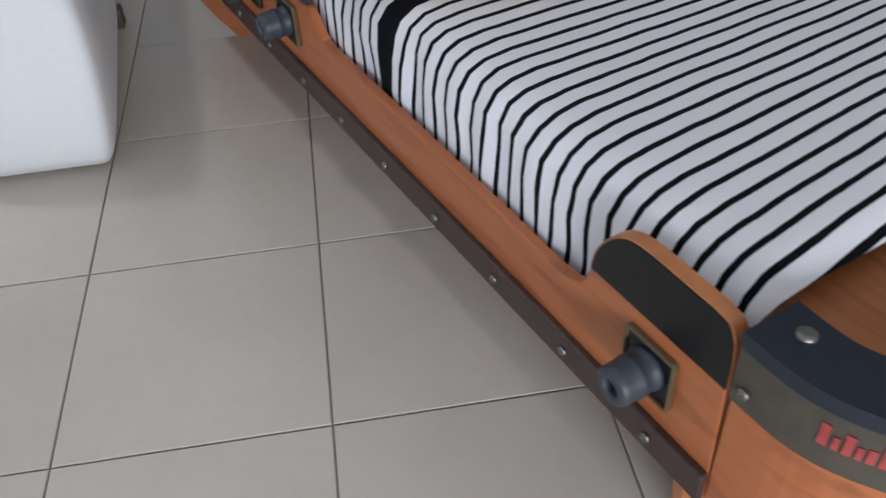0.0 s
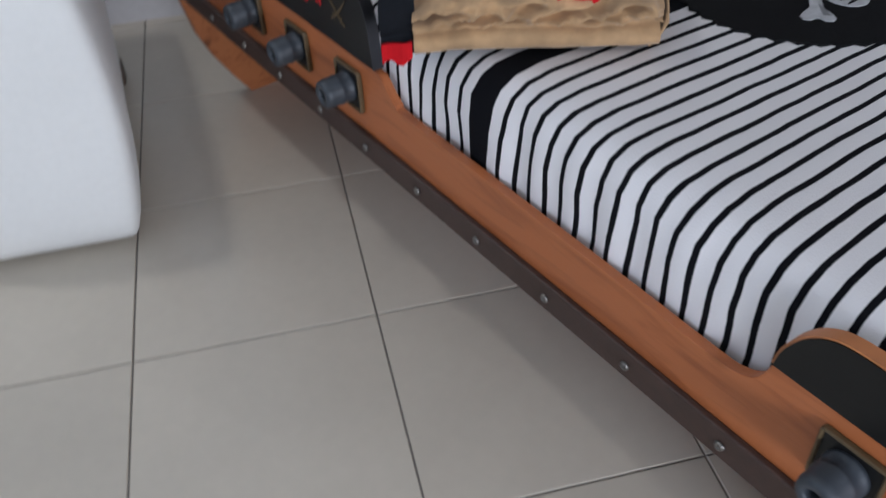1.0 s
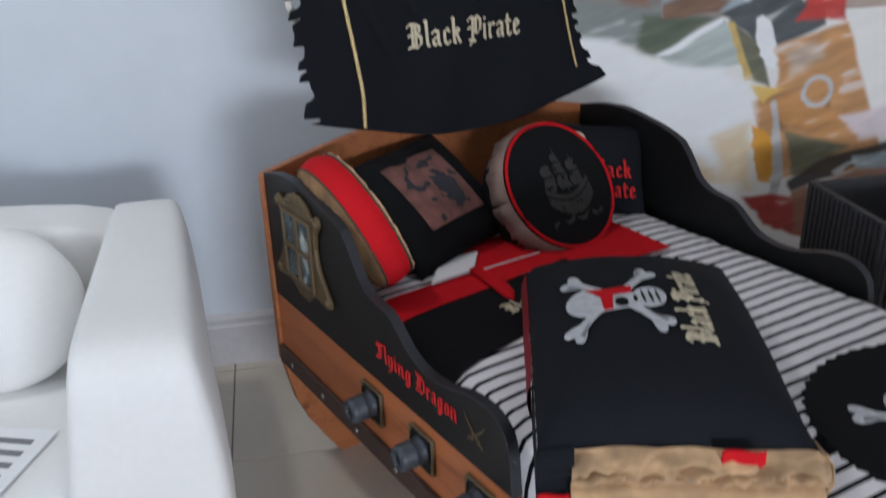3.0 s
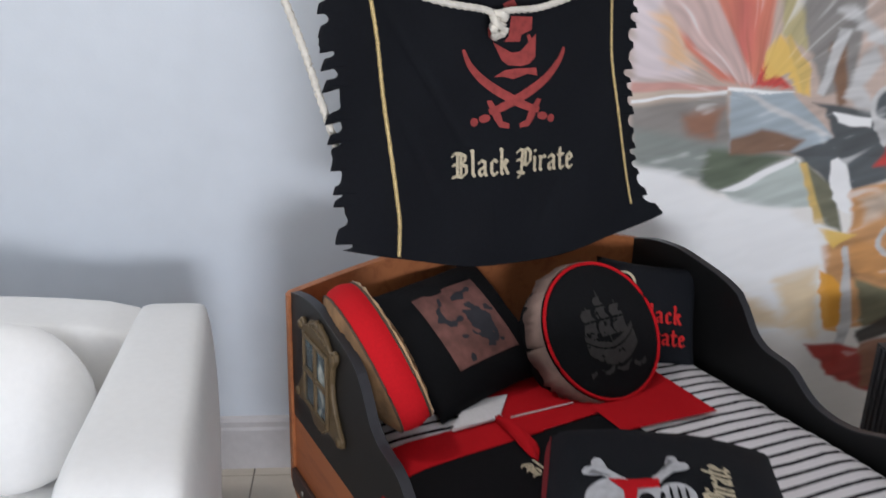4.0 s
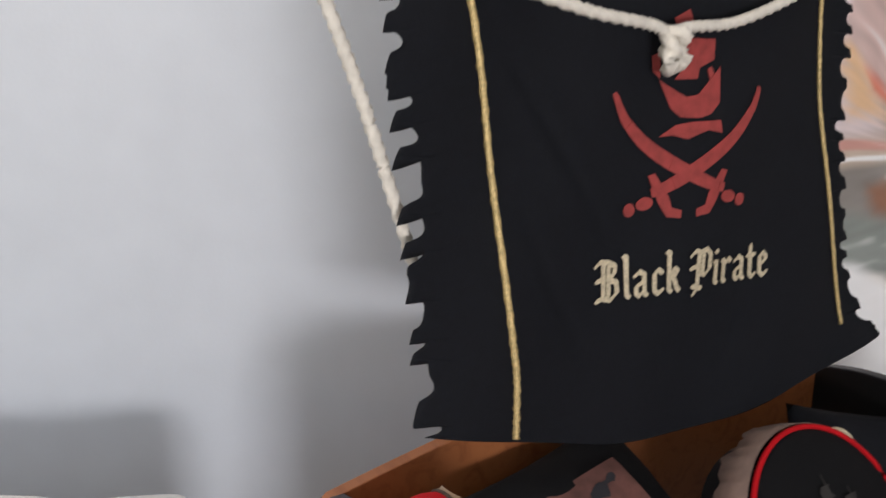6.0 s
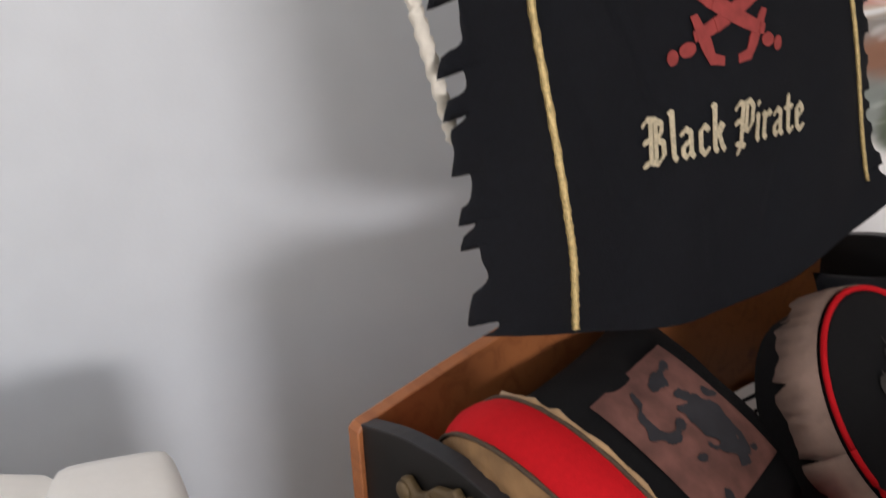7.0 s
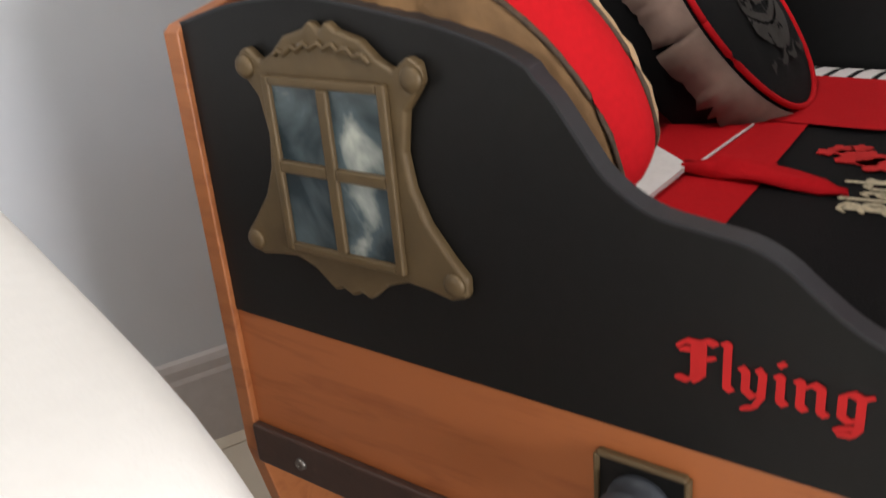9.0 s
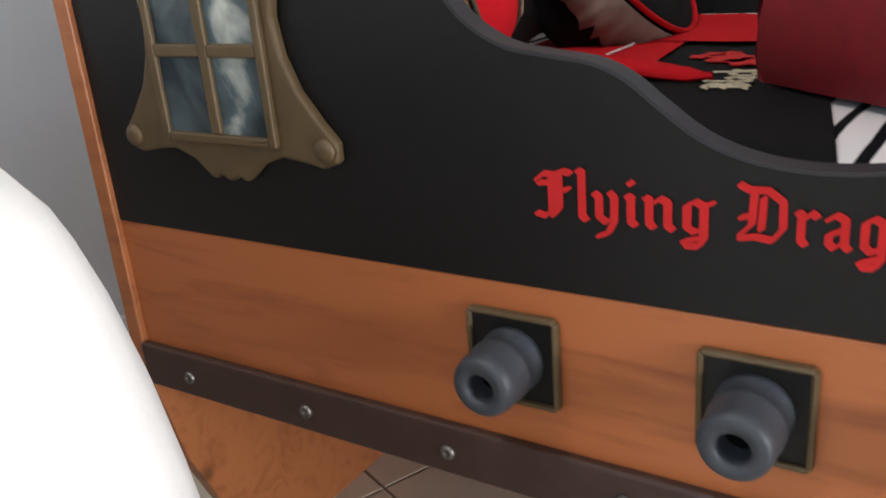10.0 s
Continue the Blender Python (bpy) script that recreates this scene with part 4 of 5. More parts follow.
for cx, cy, cz in ((-0.06, 1.04, 1.638), (0.845, 1.05, 1.618)):
    for k in range(3):
        loop = [(cx + 0.010 * k - 0.008 + 0.004 * math.sin(w), cy + 0.021 * math.cos(w), cz + 0.021 * math.sin(w)) for w in [2 * math.pi * i / 20 for i in range(21)]]
        part("lashing", tube(loop, 0.0075, 9, 0.6, 0.15), ROPE, rope, "rope lashing", True)

# ---- cushions ----
def drum(r, t, sides=48, seed=0.0, puff=0.02, fat=0.02, crumple=0.0):
    """Side band and two bulging faces of a round boxed cushion; its axis is x, its middle at the origin."""
    band = bmesh.new()
    rings = []
    for x, k in ((-t / 2, 0.985), (-t / 2.6, 0.985 + fat * 0.6), (-t / 4, 0.985 + fat * 1.3), (0, 0.985 + fat * 1.75), (t / 4, 0.985 + fat * 1.3), (t / 2.6, 0.985 + fat * 0.6), (t / 2, 0.985)):
        rings.append([band.verts.new((x, r * k * (1 + 0.012 * noise.noise(Vector((math.cos(w) * 2 + seed, math.sin(w) * 2, x * 8)))) * math.cos(w), r * k * math.sin(w))) for w in [2 * math.pi * i / sides for i in range(sides)]])
    for a, b in zip(rings, rings[1:]):
        for i in range(sides):
            band.faces.new((a[i], a[(i + 1) % sides], b[(i + 1) % sides], b[i]))
    faces = []
    for s in (-1, 1):
        f = bmesh.new()
        prev = None
        for q in (1.0, 0.985, 0.96, 0.92, 0.87, 0.81, 0.74, 0.66, 0.5, 0.25):
            ring = []
            for i in range(sides):
                w = 2 * math.pi * i / sides
                k = 0.006 * noise.noise(Vector((math.cos(w) * q * 5 + seed, math.sin(w) * q * 5, s)))
                k += crumple * (1 - abs(noise.noise(Vector((w * 7.5 + seed + q * 3, q * 7, s)))) * 3) * min(1.0, (1 - q) * 14) * 1.6
                ring.append(f.verts.new((s * (t / 2 + puff * (1 - q * q) ** 0.6 + k * (1 - q)), r * 0.985 * q * math.cos(w), r * 0.985 * q * math.sin(w))))
            if prev:
                for i in range(sides):
                    f.faces.new((prev[i], prev[(i + 1) % sides], ring[(i + 1) % sides], ring[i]))
            prev = ring
        f.faces.new(prev)
        faces.append(f)
    return band, faces


def ring_cord(x, r, rad, sides=64, lobes=0.2):
    line = [(x, r * math.cos(2 * math.pi * i / sides), r * math.sin(2 * math.pi * i / sides)) for i in range(sides + 1)]
    return tube(line, rad, 7, 0.8, lobes)


red_cushion = thing("round_cushion", "round red cushion with brown suede faces leaning on the side panel", "cushion", Matrix.Translation((0.112, 0.856, 0.756)) @ Matrix.Rotation(radians(-21), 4, "Y") @ Matrix.Rotation(radians(-3), 4, "Z"))
CR = 0.197


def sag(bm):
    """The lower half of the soft cushion is pressed flat by its weight."""
    for v in bm.verts:
        if v.co.z < 0:
            v.co.z *= 0.46
    return bm


band, faces = drum(CR, 0.062, 128, seed=2.0, puff=0.026, fat=0.028, crumple=0.013)
sag(band)
for f in faces:
    sag(f)
part("side_band", band, RED_CLOTH, red_cushion, "bright red side band", True)
for f in faces:
    part("face", f, TAN_DARK, red_cushion, "brown suede face", True)
for x in (-0.032, 0.032):
    part("piping", sag(ring_cord(x, CR * 0.988, 0.0026)), PIPING, red_cushion, "dark twisted piping", True)
ruff = bmesh.new()
prev = None
for i in range(97):
    w = 2 * math.pi * i / 96
    r0, r1 = CR * 0.975, CR * 0.99 + 0.006 * noise.noise(Vector((i * 0.9, 0, 4)))
    a = [ruff.verts.new((0.032, r0 * math.cos(w), r0 * math.sin(w))), ruff.verts.new((0.039 + 0.004 * noise.noise(Vector((i * 0.6, 2, 0))), r1 * math.cos(w), r1 * math.sin(w)))]
    if prev:
        ruff.faces.new((prev[0], prev[1], a[1], a[0]))
    prev = a
rf = part("ragged_edge", sag(ruff), TAN, red_cushion, "ragged tan edge", True)
rf.modifiers.new("thick", "SOLIDIFY").thickness = 0.002

# black square pillow with a map print
sq = thing("pillow", "square black pillow with a brown map print against the headboard", "pillow", Matrix.Translation((0.345, 0.928, 0.763)) @ Matrix.Rotation(radians(6), 4, "Z") @ Matrix.Rotation(radians(-56), 4, "X") @ Matrix.Rotation(radians(-8), 4, "Y"))
part("cover", pillow(0.35, 0.35, 0.12, n=30, wrinkle=0.010, seed=1.0), BLACK_CLOTH, sq, "", True)


def on_pillow(x, z, w, h, thick, puff=2.4):
    u, v = 2 * x / w, 2 * z / h
    return -thick / 2 * max(0.0, (1 - abs(u) ** puff) * (1 - abs(v) ** puff)) ** 0.5 - 0.0045


def pillow_print(parent, material, name, label, inside, size, n, w, h, thick, lift=0.0):
    """Prints on a pillow's front, one part for each connected mark of the cells for which inside(x, z) holds."""
    step = size / n
    cells = {(i, j) for i in range(n) for j in range(n) if inside((i + 0.5) * step - size / 2, (j + 0.5) * step - size / 2)}
    while cells:
        todo, mark = [min(cells)], set()
        while todo:
            c = todo.pop()
            if c in cells:
                cells.discard(c)
                mark.add(c)
                todo += [(c[0] + 1, c[1]), (c[0] - 1, c[1]), (c[0], c[1] + 1), (c[0], c[1] - 1)]
        if len(mark) < 14:
            continue
        bm = bmesh.new()
        vs = {}
        for i, j in sorted(mark):
            f = []
            for key in ((i, j), (i + 1, j), (i + 1, j + 1), (i, j + 1)):
                if key not in vs:
                    px, pz = key[0] * step - size / 2, key[1] * step - size / 2
                    vs[key] = bm.verts.new((px, on_pillow(px, pz, w, h, thick) - lift, pz))
                f.append(vs[key])
            bm.faces.new(f)
        part(name, bm, material, parent, label, True)


pillow_print(sq, PATCH, "map_print", "faded brown map print", lambda x, z: abs(x) < 0.090 and abs(z) < 0.100, 0.21, 42, 0.35, 0.35, 0.12)
pillow_print(sq, PATCH_DARK, "map_figure", "dark figure on the map print", lambda x, z: abs(x) < 0.085 and abs(z) < 0.095 and (noise.noise(Vector((x * 34 + z * 12, z * 40 - x * 10, 7))) > 0.30 or ((x - 0.03) / 0.03) ** 2 + ((z + 0.02) / 0.055) ** 2 < 1 + noise.noise(Vector((x * 60, z * 60, 0)))), 0.21, 100, 0.35, 0.35, 0.12, 0.0015)

# round black cushion with a ship print
rc = thing("round_cushion", "round black cushion with red piping and a ragged brown side", "cushion", Matrix.Translation((0.640, 0.800, 0.765)) @ Matrix.Rotation(radians(5), 4, "Z") @ Matrix.Rotation(radians(-36), 4, "X") @ Matrix.Rotation(radians(90), 4, "Z") @ Matrix.Translation((0.018, 0, 0)))
band, faces = drum(0.163, 0.111, seed=6.0, puff=0.018)
part("side_band", band, BLACK_CLOTH, rc, "black cotton side", True)
part("face", faces[0], BLACK_CLOTH, rc, "black front face", True)
part("face", faces[1], BLACK_CLOTH, rc, "", True)
part("piping", ring_cord(-0.058, 0.163, 0.0042, 64, 0.0), RED_CLOTH, rc, "bright red piping", True)
fr = bmesh.new()
prev = None
rnd = random.Random(7)
for i in range(121):
    w = 2 * math.pi * i / 120
    r1 = 0.178 + 0.003 * math.sin(i * 0.7) + rnd.uniform(-0.003, 0.003)
    a = [fr.verts.new((-0.052, 0.170 * math.cos(w), 0.170 * math.sin(w))), fr.verts.new((0.006 + rnd.uniform(-0.005, 0.007) - (rnd.uniform(0.012, 0.032) if i % 11 == 0 else 0), r1 * math.cos(w), r1 * math.sin(w)))]
    if prev:
        fr.faces.new((prev[0], prev[1], a[1], a[0]))
    prev = a
f2 = part("ragged_side", fr, FRINGE, rc, "ragged brown suede strip", True)
f2.modifiers.new("thick", "SOLIDIFY").thickness = 0.002


def in_ship(y, z):
    """A worn print of a ship: a curved hull, three masts with billowing sails, waves below."""
    n = noise.noise(Vector((y * 42, z * 42, 2))) + 0.5 * noise.noise(Vector((y * 110, z * 110, 5)))
    if n < -0.42:
        return False
    deck = -0.030 + 5.5 * (y - 0.005) ** 2
    if -0.085 + 7 * y * y < z < deck and abs(y) < 0.074:
        return abs(z - deck + 0.016) > 0.0022
    if abs(z + 0.094 - 0.005 * math.sin(y * 120)) < 0.006 and abs(y) < 0.085:
        return n > -0.15
    for my, top in ((-0.042, 0.062), (0.002, 0.092), (0.044, 0.060)):
        if abs(y - my) < 0.0016 and -0.03 < z < top:
            return True
        for k, (low, high, wide) in enumerate(((-0.016, 0.020, 0.021), (0.025, 0.052, 0.017), (0.057, 0.076, 0.012))):
            if high < top and low < z < high:
                f = (z - low) / (high - low)
                shift = 0.007 * math.sin(math.pi * f)
                if abs(y - my - shift) < wide * (1 - 0.25 * f):
                    return True
    return False


sp = bmesh.new()
for i in range(88):
    for j in range(88):
        y, z = (i + 0.5) / 88 * 0.24 - 0.12, (j + 0.5) / 88 * 0.24 - 0.12
        if in_ship(y, z):
            c = 0.24 / 176
            f = []
            for sy, sz in ((-1, -1), (1, -1), (1, 1), (-1, 1)):
                yy, zz = y + sy * c, z + sz * c
                q2 = min(0.98, (yy * yy + zz * zz) / 0.0264)
                f.append(sp.verts.new((-0.0555 - 0.018 * (1 - q2) ** 0.6 - 0.004, yy, zz)))
            sp.faces.new(f)
bmesh.ops.remove_doubles(sp, verts=sp.verts, dist=0.0002)
part("ship_print", sp, GREY_PRINT, rc, "grey ship print", True)

# blue-black pillow with red words
np_ = thing("pillow", "blue-black pillow with red lettering against the side panel", "pillow", Matrix.Translation((0.862, 0.875, 0.748)) @ Matrix.Rotation(radians(-22), 4, "Z") @ Matrix.Rotation(radians(-34), 4, "X") @ Matrix.Rotation(radians(8), 4, "Y"))
part("cover", pillow(0.27, 0.27, 0.09, seed=9.0), NAVY_CLOTH, np_, "", True)
UPRIGHT = Matrix.Rotation(radians(90), 4, "X")
for word, x, z, wd in (("Black", -0.045, -0.03, 0.125), ("Pirate", -0.045, -0.085, 0.135)):
    lettering("lettering", word, 0.030, RED_LETTER, np_, Matrix.Translation((x, -0.0475, z)) @ UPRIGHT, wd, 0.0012, "red old-style lettering")
part("hook_print", tube([(-0.07 + 0.026 * math.cos(w), -0.042, 0.065 + 0.026 * math.sin(w)) for w in [radians(-40 + 200 * i / 16) for i in range(17)]], 0.004, 8), PALE_GOLD, np_, "pale gold hook", True)

# ---- folded quilt ----
QA = radians(-36.8)
quilt = thing("folded_quilt", "folded black quilt with a skull print and tan lining", "quilt", Matrix.Translation((0.296, 0.133, 0.655)) @ Matrix.Rotation(QA, 4, "Z"))
QW, QL, QT = 0.402, 0.595, 0.112


def quilt_top(u, v):
    """Height of the top of the folded quilt; u across, v along."""
    e = min(1.0, 8 * (0.5 - abs(u)), 8 * (0.5 - abs(v)))
    dome = (1 - min(1.0, (2 * u) ** 2)) * (1 - min(1.0, (2 * v) ** 2))
    return QT * (0.82 + 0.18 * math.sqrt(max(0.0, e))) + 0.075 * math.sqrt(max(0.0, dome)) + 0.004 * noise.noise(Vector((u * 4, v * 5, 3)))


def quilt_drop(u, v):
    """The front corner hangs a little."""
    return -0.12 * max(0.0, -u - 0.25) * max(0.0, -v - 0.15)


bm = bmesh.new()
NQ = 28
g = [[bm.verts.new((QW * (i / NQ - 0.5), QL * (j / NQ - 0.5), quilt_top(i / NQ - 0.5, j / NQ - 0.5) + quilt_drop(i / NQ - 0.5, j / NQ - 0.5))) for j in range(NQ + 1)] for i in range(NQ + 1)]
for i in range(NQ):
    for j in range(NQ):
        bm.faces.new((g[i][j], g[i + 1][j], g[i + 1][j + 1], g[i][j + 1]))
# long sides hang to the mattress
for i in (0, NQ):
    prev = None
    for j in range(NQ + 1):
        p = g[i][j].co
        col = [g[i][j]] + [bm.verts.new((p.x * (1.012 + 0.01 * math.sin(j)), p.y, p.z + (quilt_drop(i / NQ - 0.5, j / NQ - 0.5) - p.z) * k)) for k in (0.4, 0.75, 1.0)]
        if prev and i:
            for a, b, c, d in zip(prev, prev[1:], col[1:], col):
                bm.faces.new((a, b, c, d))
        prev = col
top_heights = [g[0][j].co.copy() for j in range(NQ + 1)]
part("top_cloth", bm, NAVY_CLOTH, quilt, "blue-black cotton top", True)
bm = bmesh.new()
rows = []
for j, p in list(enumerate(top_heights))[9:]:
    low = quilt_drop(-0.5, j / NQ - 0.5)
    rows.append([bm.verts.new((p.x * (1.0 + 0.05 * math.sin(math.pi * k) + 0.012 * noise.noise(Vector((j * 0.35, k * 4, 3)))), p.y, p.z + (low - p.z) * k)) for k in (0.02, 0.15, 0.3, 0.5, 0.7, 0.85, 1.0)])
for a, b in zip(rows, rows[1:]):
    for k in range(6):
        bm.faces.new((a[k], b[k], b[k + 1], a[k + 1]))
part("red_lining", bm, CRIMSON, quilt, "dark red folded lining", True)
bm = bmesh.new()
rows = []
for j, p in enumerate(top_heights[:11]):
    low = quilt_drop(-0.5, j / NQ - 0.5)
    rows.append([bm.verts.new((p.x * 1.004, p.y, p.z + (low - p.z) * k)) for k in (0.0, 0.4, 0.8, 1.0)])
for a, b in zip(rows, rows[1:]):
    for k in range(3):
        bm.faces.new((a[k], b[k], b[k + 1], a[k + 1]))
part("side_cloth", bm, NAVY_CLOTH, quilt, "blue-black cotton side", True)


def fold_face(y, material, name, label, folds, bulge, seed, z0=0.0, z1=0.93, ua=-0.5, ub=0.5, rumple=0.0):
    """The end of the folded cloth: a smooth roll below, rumpled layers above."""
    bm = bmesh.new()
    nx, nz = 110, 18 * folds
    s = -1 if y < 0 else 1
    gg = []
    for i in range(nx + 1):
        col = []
        u = ua + (ub - ua) * i / nx
        split = 0.40 + 0.10 * noise.noise(Vector((u * 3, seed, 0)))
        for j in range(nz + 1):
            f = j / nz
            n = noise.noise(Vector((u * 8 + seed, f * 4, 1)))
            if f < split:
                out = bulge * math.sqrt(max(0.0, 1 - (2 * f / split - 1) ** 2)) + 0.006 * n
            else:
                g = (f - split) / (1 - split)
                ridge = 1 - abs(noise.noise(Vector((u * 4.6 + g * 1.2, g * 2.6 - u * 4, seed)))) * 2.6
                loop = 1 - abs(noise.noise(Vector((u * 9 - g * 3, g * 4.5 + u * 6, seed + 5)))) * 2.2
                cap = math.sqrt(max(0.0, 1 - (2 * g - 1) ** 2))
                out = bulge * (0.25 + 0.75 * cap) * (1 - rumple) + rumple * (0.006 + cap * (0.036 * ridge + 0.013 * loop)) + 0.003 * n
            h = quilt_top(u, y) * (z0 + (z1 - z0) * f) + quilt_drop(u, y)
            col.append(bm.verts.new((QW * u * 1.01, y * QL + s * out, h + 0.006 * n * math.sin(math.pi * f))))
        gg.append(col)
    for i in range(nx):
        for j in range(nz):
            bm.faces.new((gg[i][j], gg[i + 1][j], gg[i + 1][j + 1], gg[i][j + 1]))
    return part(name, bm, material, quilt, label, True)


def lining_corner():
    """The tan lining turns round the end of the long side."""
    bm = bmesh.new()
    rows = []
    for i in range(25):
        v = -0.5 + 0.34 * i / 24
        h = quilt_top(0.5, v) * (0.95 - 0.75 * (i / 24) ** 1.6)
        rows.append([bm.verts.new((QW * 0.505 + 0.026 * math.sin(math.pi * min(1.0, k * 0.9 + 0.1)) * (1 - 0.5 * i / 24) + 0.006 * noise.noise(Vector((v * 20, k * 4, 1))), QL * v - 0.016 * (1 - i / 24), h * (1 - k))) for k in (0.0, 0.15, 0.35, 0.55, 0.75, 0.9, 1.0)])
    for a, b in zip(rows, rows[1:]):
        for k in range(6):
            bm.faces.new((a[k], b[k], b[k + 1], a[k + 1]))
    ob = part("lining_corner", bm, TAN, quilt, "tan velour lining turned round the corner", True)
    ob.modifiers.new("thick", "SOLIDIFY").thickness = 0.003


lining_corner()
fold_face(-0.497, TAN, "lining_folds", "rumpled tan velour lining", 2, 0.030, 2.0, ua=-0.375, ub=0.53, rumple=0.9)
fold_face(-0.497, NAVY_CLOTH, "corner_flap", "blue-black cotton corner", 1, 0.022, 7.0, z1=0.97, ub=-0.365)
fold_face(0.497, CRIMSON, "red_folds", "dark red lining", 2, 0.012, 5.0)
for u0, u1, z0, z1 in ((-0.5, -0.385, 0.0, 0.032), (0.15, 0.30, 0.078, 0.106)):
    bm = bmesh.new()
    vs = []
    for i in range(7):
        u = u0 + (u1 - u0) * i / 6
        vs.append([bm.verts.new((QW * u, -0.5 * QL - 0.028 + 0.003 * math.sin(i), z0 + quilt_drop(u, -0.5) + (z1 - z0) * k + 0.006 * math.sin(i * 1.3) * (1 - k))) for k in (0, 0.5, 1)])
    for a, b in zip(vs, vs[1:]):
        for k in range(2):
            bm.faces.new((a[k], b[k], b[k + 1], a[k + 1]))
    tb = part("red_tab", bm, RED_CLOTH, quilt, "red cloth tab")
    tb.modifiers.new("thick", "SOLIDIFY").thickness = 0.004
part("filling", box((-QW * 0.47, -QL * 0.47, 0.0), (QW * 0.47, QL * 0.47, QT * 0.75)), BLACK_CLOTH, quilt)
prints = emblem(quilt, Matrix.Translation((-0.060, -0.012, 0.0)) @ Matrix.Diagonal((0.86, 1.16, 1, 1)), 0.245)
prints.append(lettering("lettering", "Black Pirate", 0.034, PALE_GOLD, quilt, Matrix.Translation((0.088, -0.150, 0.0)) @ Matrix.Rotation(radians(90), 4, "Z"), 0.25, 0.0015, "pale gold lettering", 0.07))
for ob in prints:                  # lay the prints on the domed top
    m = ob.matrix_basis.copy()
    for v in ob.data.vertices:
        p = m @ v.co
        p.z += quilt_top(p.x / QW, p.y / QL) + 0.0045
        v.co = p
    ob.matrix_basis = Matrix.Identity(4)

# ---- sofa ----
SO = room_pose(-0.575, 0.42)
sofa = thing("sofa", "white slip-covered sofa with slab arms beside the bed", "sofa", SO)


def soft_box(lo, hi, r, seg=5, wobble=0.004, seed=0.0, taper=None):
    bm = box(lo, hi)
    bmesh.ops.subdivide_edges(bm, edges=bm.edges, cuts=6, use_grid_fill=True)
    c = [(a + b) / 2 for a, b in zip(lo, hi)]
    h = [(b - a) / 2 for a, b in zip(lo, hi)]
    for v in bm.verts:
        q = Vector([v.co[i] - c[i] for i in range(3)])
        inner = Vector([max(-(h[i] - r), min(h[i] - r, q[i])) for i in range(3)])
        d = q - inner
        if d.length > 1e-6:
            # round the edges
            q = inner + d.normalized() * min(d.length, r) if d.length > r else q
        n = wobble * noise.noise(Vector((q.x * 4 + seed, q.y * 4, q.z * 4)))
        v.co = Vector(c) + q * (1 + n)
        if taper:
            v.co = taper(v.co)
    return bm


def smooth_part(name, bm, material, parent, label="", levels=1):
    ob = part(name, bm, material, parent, label, True)
    md = ob.modifiers.new("smooth", "SUBSURF")
    md.levels = md.render_levels = levels
    return ob


def arm_shape(p):
    z = max(0.0, min(1.0, p.z / 0.745))
    out = 0.018 * math.sin(math.pi * min(1.0, 0.03 + 0.90 * z)) + 0.014 * z + 0.032 * math.sin(math.pi * z) * max(0.0, 1 - max(0.0, p.y) / 0.35) if p.x > -0.11 else -0.16 * (1 - z) ** 1.5
    fore = -0.02 * math.sin(math.pi * min(1.0, z * 1.05)) * max(0.0, 1 - p.y / 0.25) if p.y < 0.25 else 0
    return Vector((p.x + out - 0.085 * (max(0.0, p.y) / 0.84) ** 1.3 * (1 if p.x > -0.11 else 0.3), p.y + fore, p.z))


smooth_part("arm", soft_box((-0.235, 0.0, 0.008), (0.0, 0.90, 0.745), 0.035, wobble=0.013, seed=1, taper=arm_shape), SOFA, sofa, "rounded white arm")
smooth_part("arm", soft_box((-2.0, 0.0, 0.008), (-1.74, 0.90, 0.715), 0.035, seed=4), SOFA, sofa, "rounded white arm")
smooth_part("backrest", soft_box((-1.78, 0.68, 0.05), (-0.21, 0.905, 0.735), 0.04, wobble=0.012, seed=2, taper=lambda p: Vector((p.x, p.y, p.z + (0.03 * min(1.0, max(0.0, -p.x - 0.2)) if p.z > 0.4 else 0)))), SOFA, sofa, "white backrest")
smooth_part("seat", soft_box((-1.76, 0.022, 0.012), (-0.20, 0.72, 0.42), 0.03, seed=3), SOFA, sofa, "white seat")
for a in (-0.10, -1.92):
    for b in (0.10, 0.82):
        part("foot", box((a - 0.025, b - 0.025, 0.0), (a + 0.025, b + 0.025, 0.06)), SPAR, sofa, "dark wooden foot")
ball = thing("round_cushion", "plump round white cushion on the sofa seat", "cushion", room_pose(-1.08, 0.97, 0.602))
bm = bmesh.new()
bmesh.ops.create_uvsphere(bm, u_segments=36, v_segments=20, radius=1)
for v in bm.verts:
    n = 1 + 0.02 * noise.noise(v.co * 2.0)
    v.co = Vector((v.co.x * 0.215 * n, v.co.y * 0.11 * n, v.co.z * 0.20 * n))
part("cover", bm, SOFA, ball, "", True, Matrix.Rotation(radians(-14), 4, "X"))
part("seam", tube([(0.213 * math.cos(w), 0.0, 0.198 * math.sin(w)) for w in [2 * math.pi * i / 48 for i in range(49)]], 0.0035, 6), SOFA, ball, "", True, Matrix.Rotation(radians(-14), 4, "X"))
sheet_paper = thing("paper_sheet", "printed white paper sheet lying on the sofa seat", "paper", room_pose(-1.06, 0.60, 0.424, -20))
part("page", box((-0.105, -0.148, 0.0), (0.105, 0.148, 0.0015)), PAPER, sheet_paper)
bm = bmesh.new()
for i in range(5):
    a = [bm.verts.new(c) for c in ((-0.07, 0.09 - i * 0.04, 0.0022), (0.075, 0.09 - i * 0.04, 0.0022), (0.075, 0.108 - i * 0.04, 0.0022), (-0.07, 0.108 - i * 0.04, 0.0022))]
    bm.faces.new(a)
part("print_bars", bm, INK, sheet_paper, "grey unreadable print")

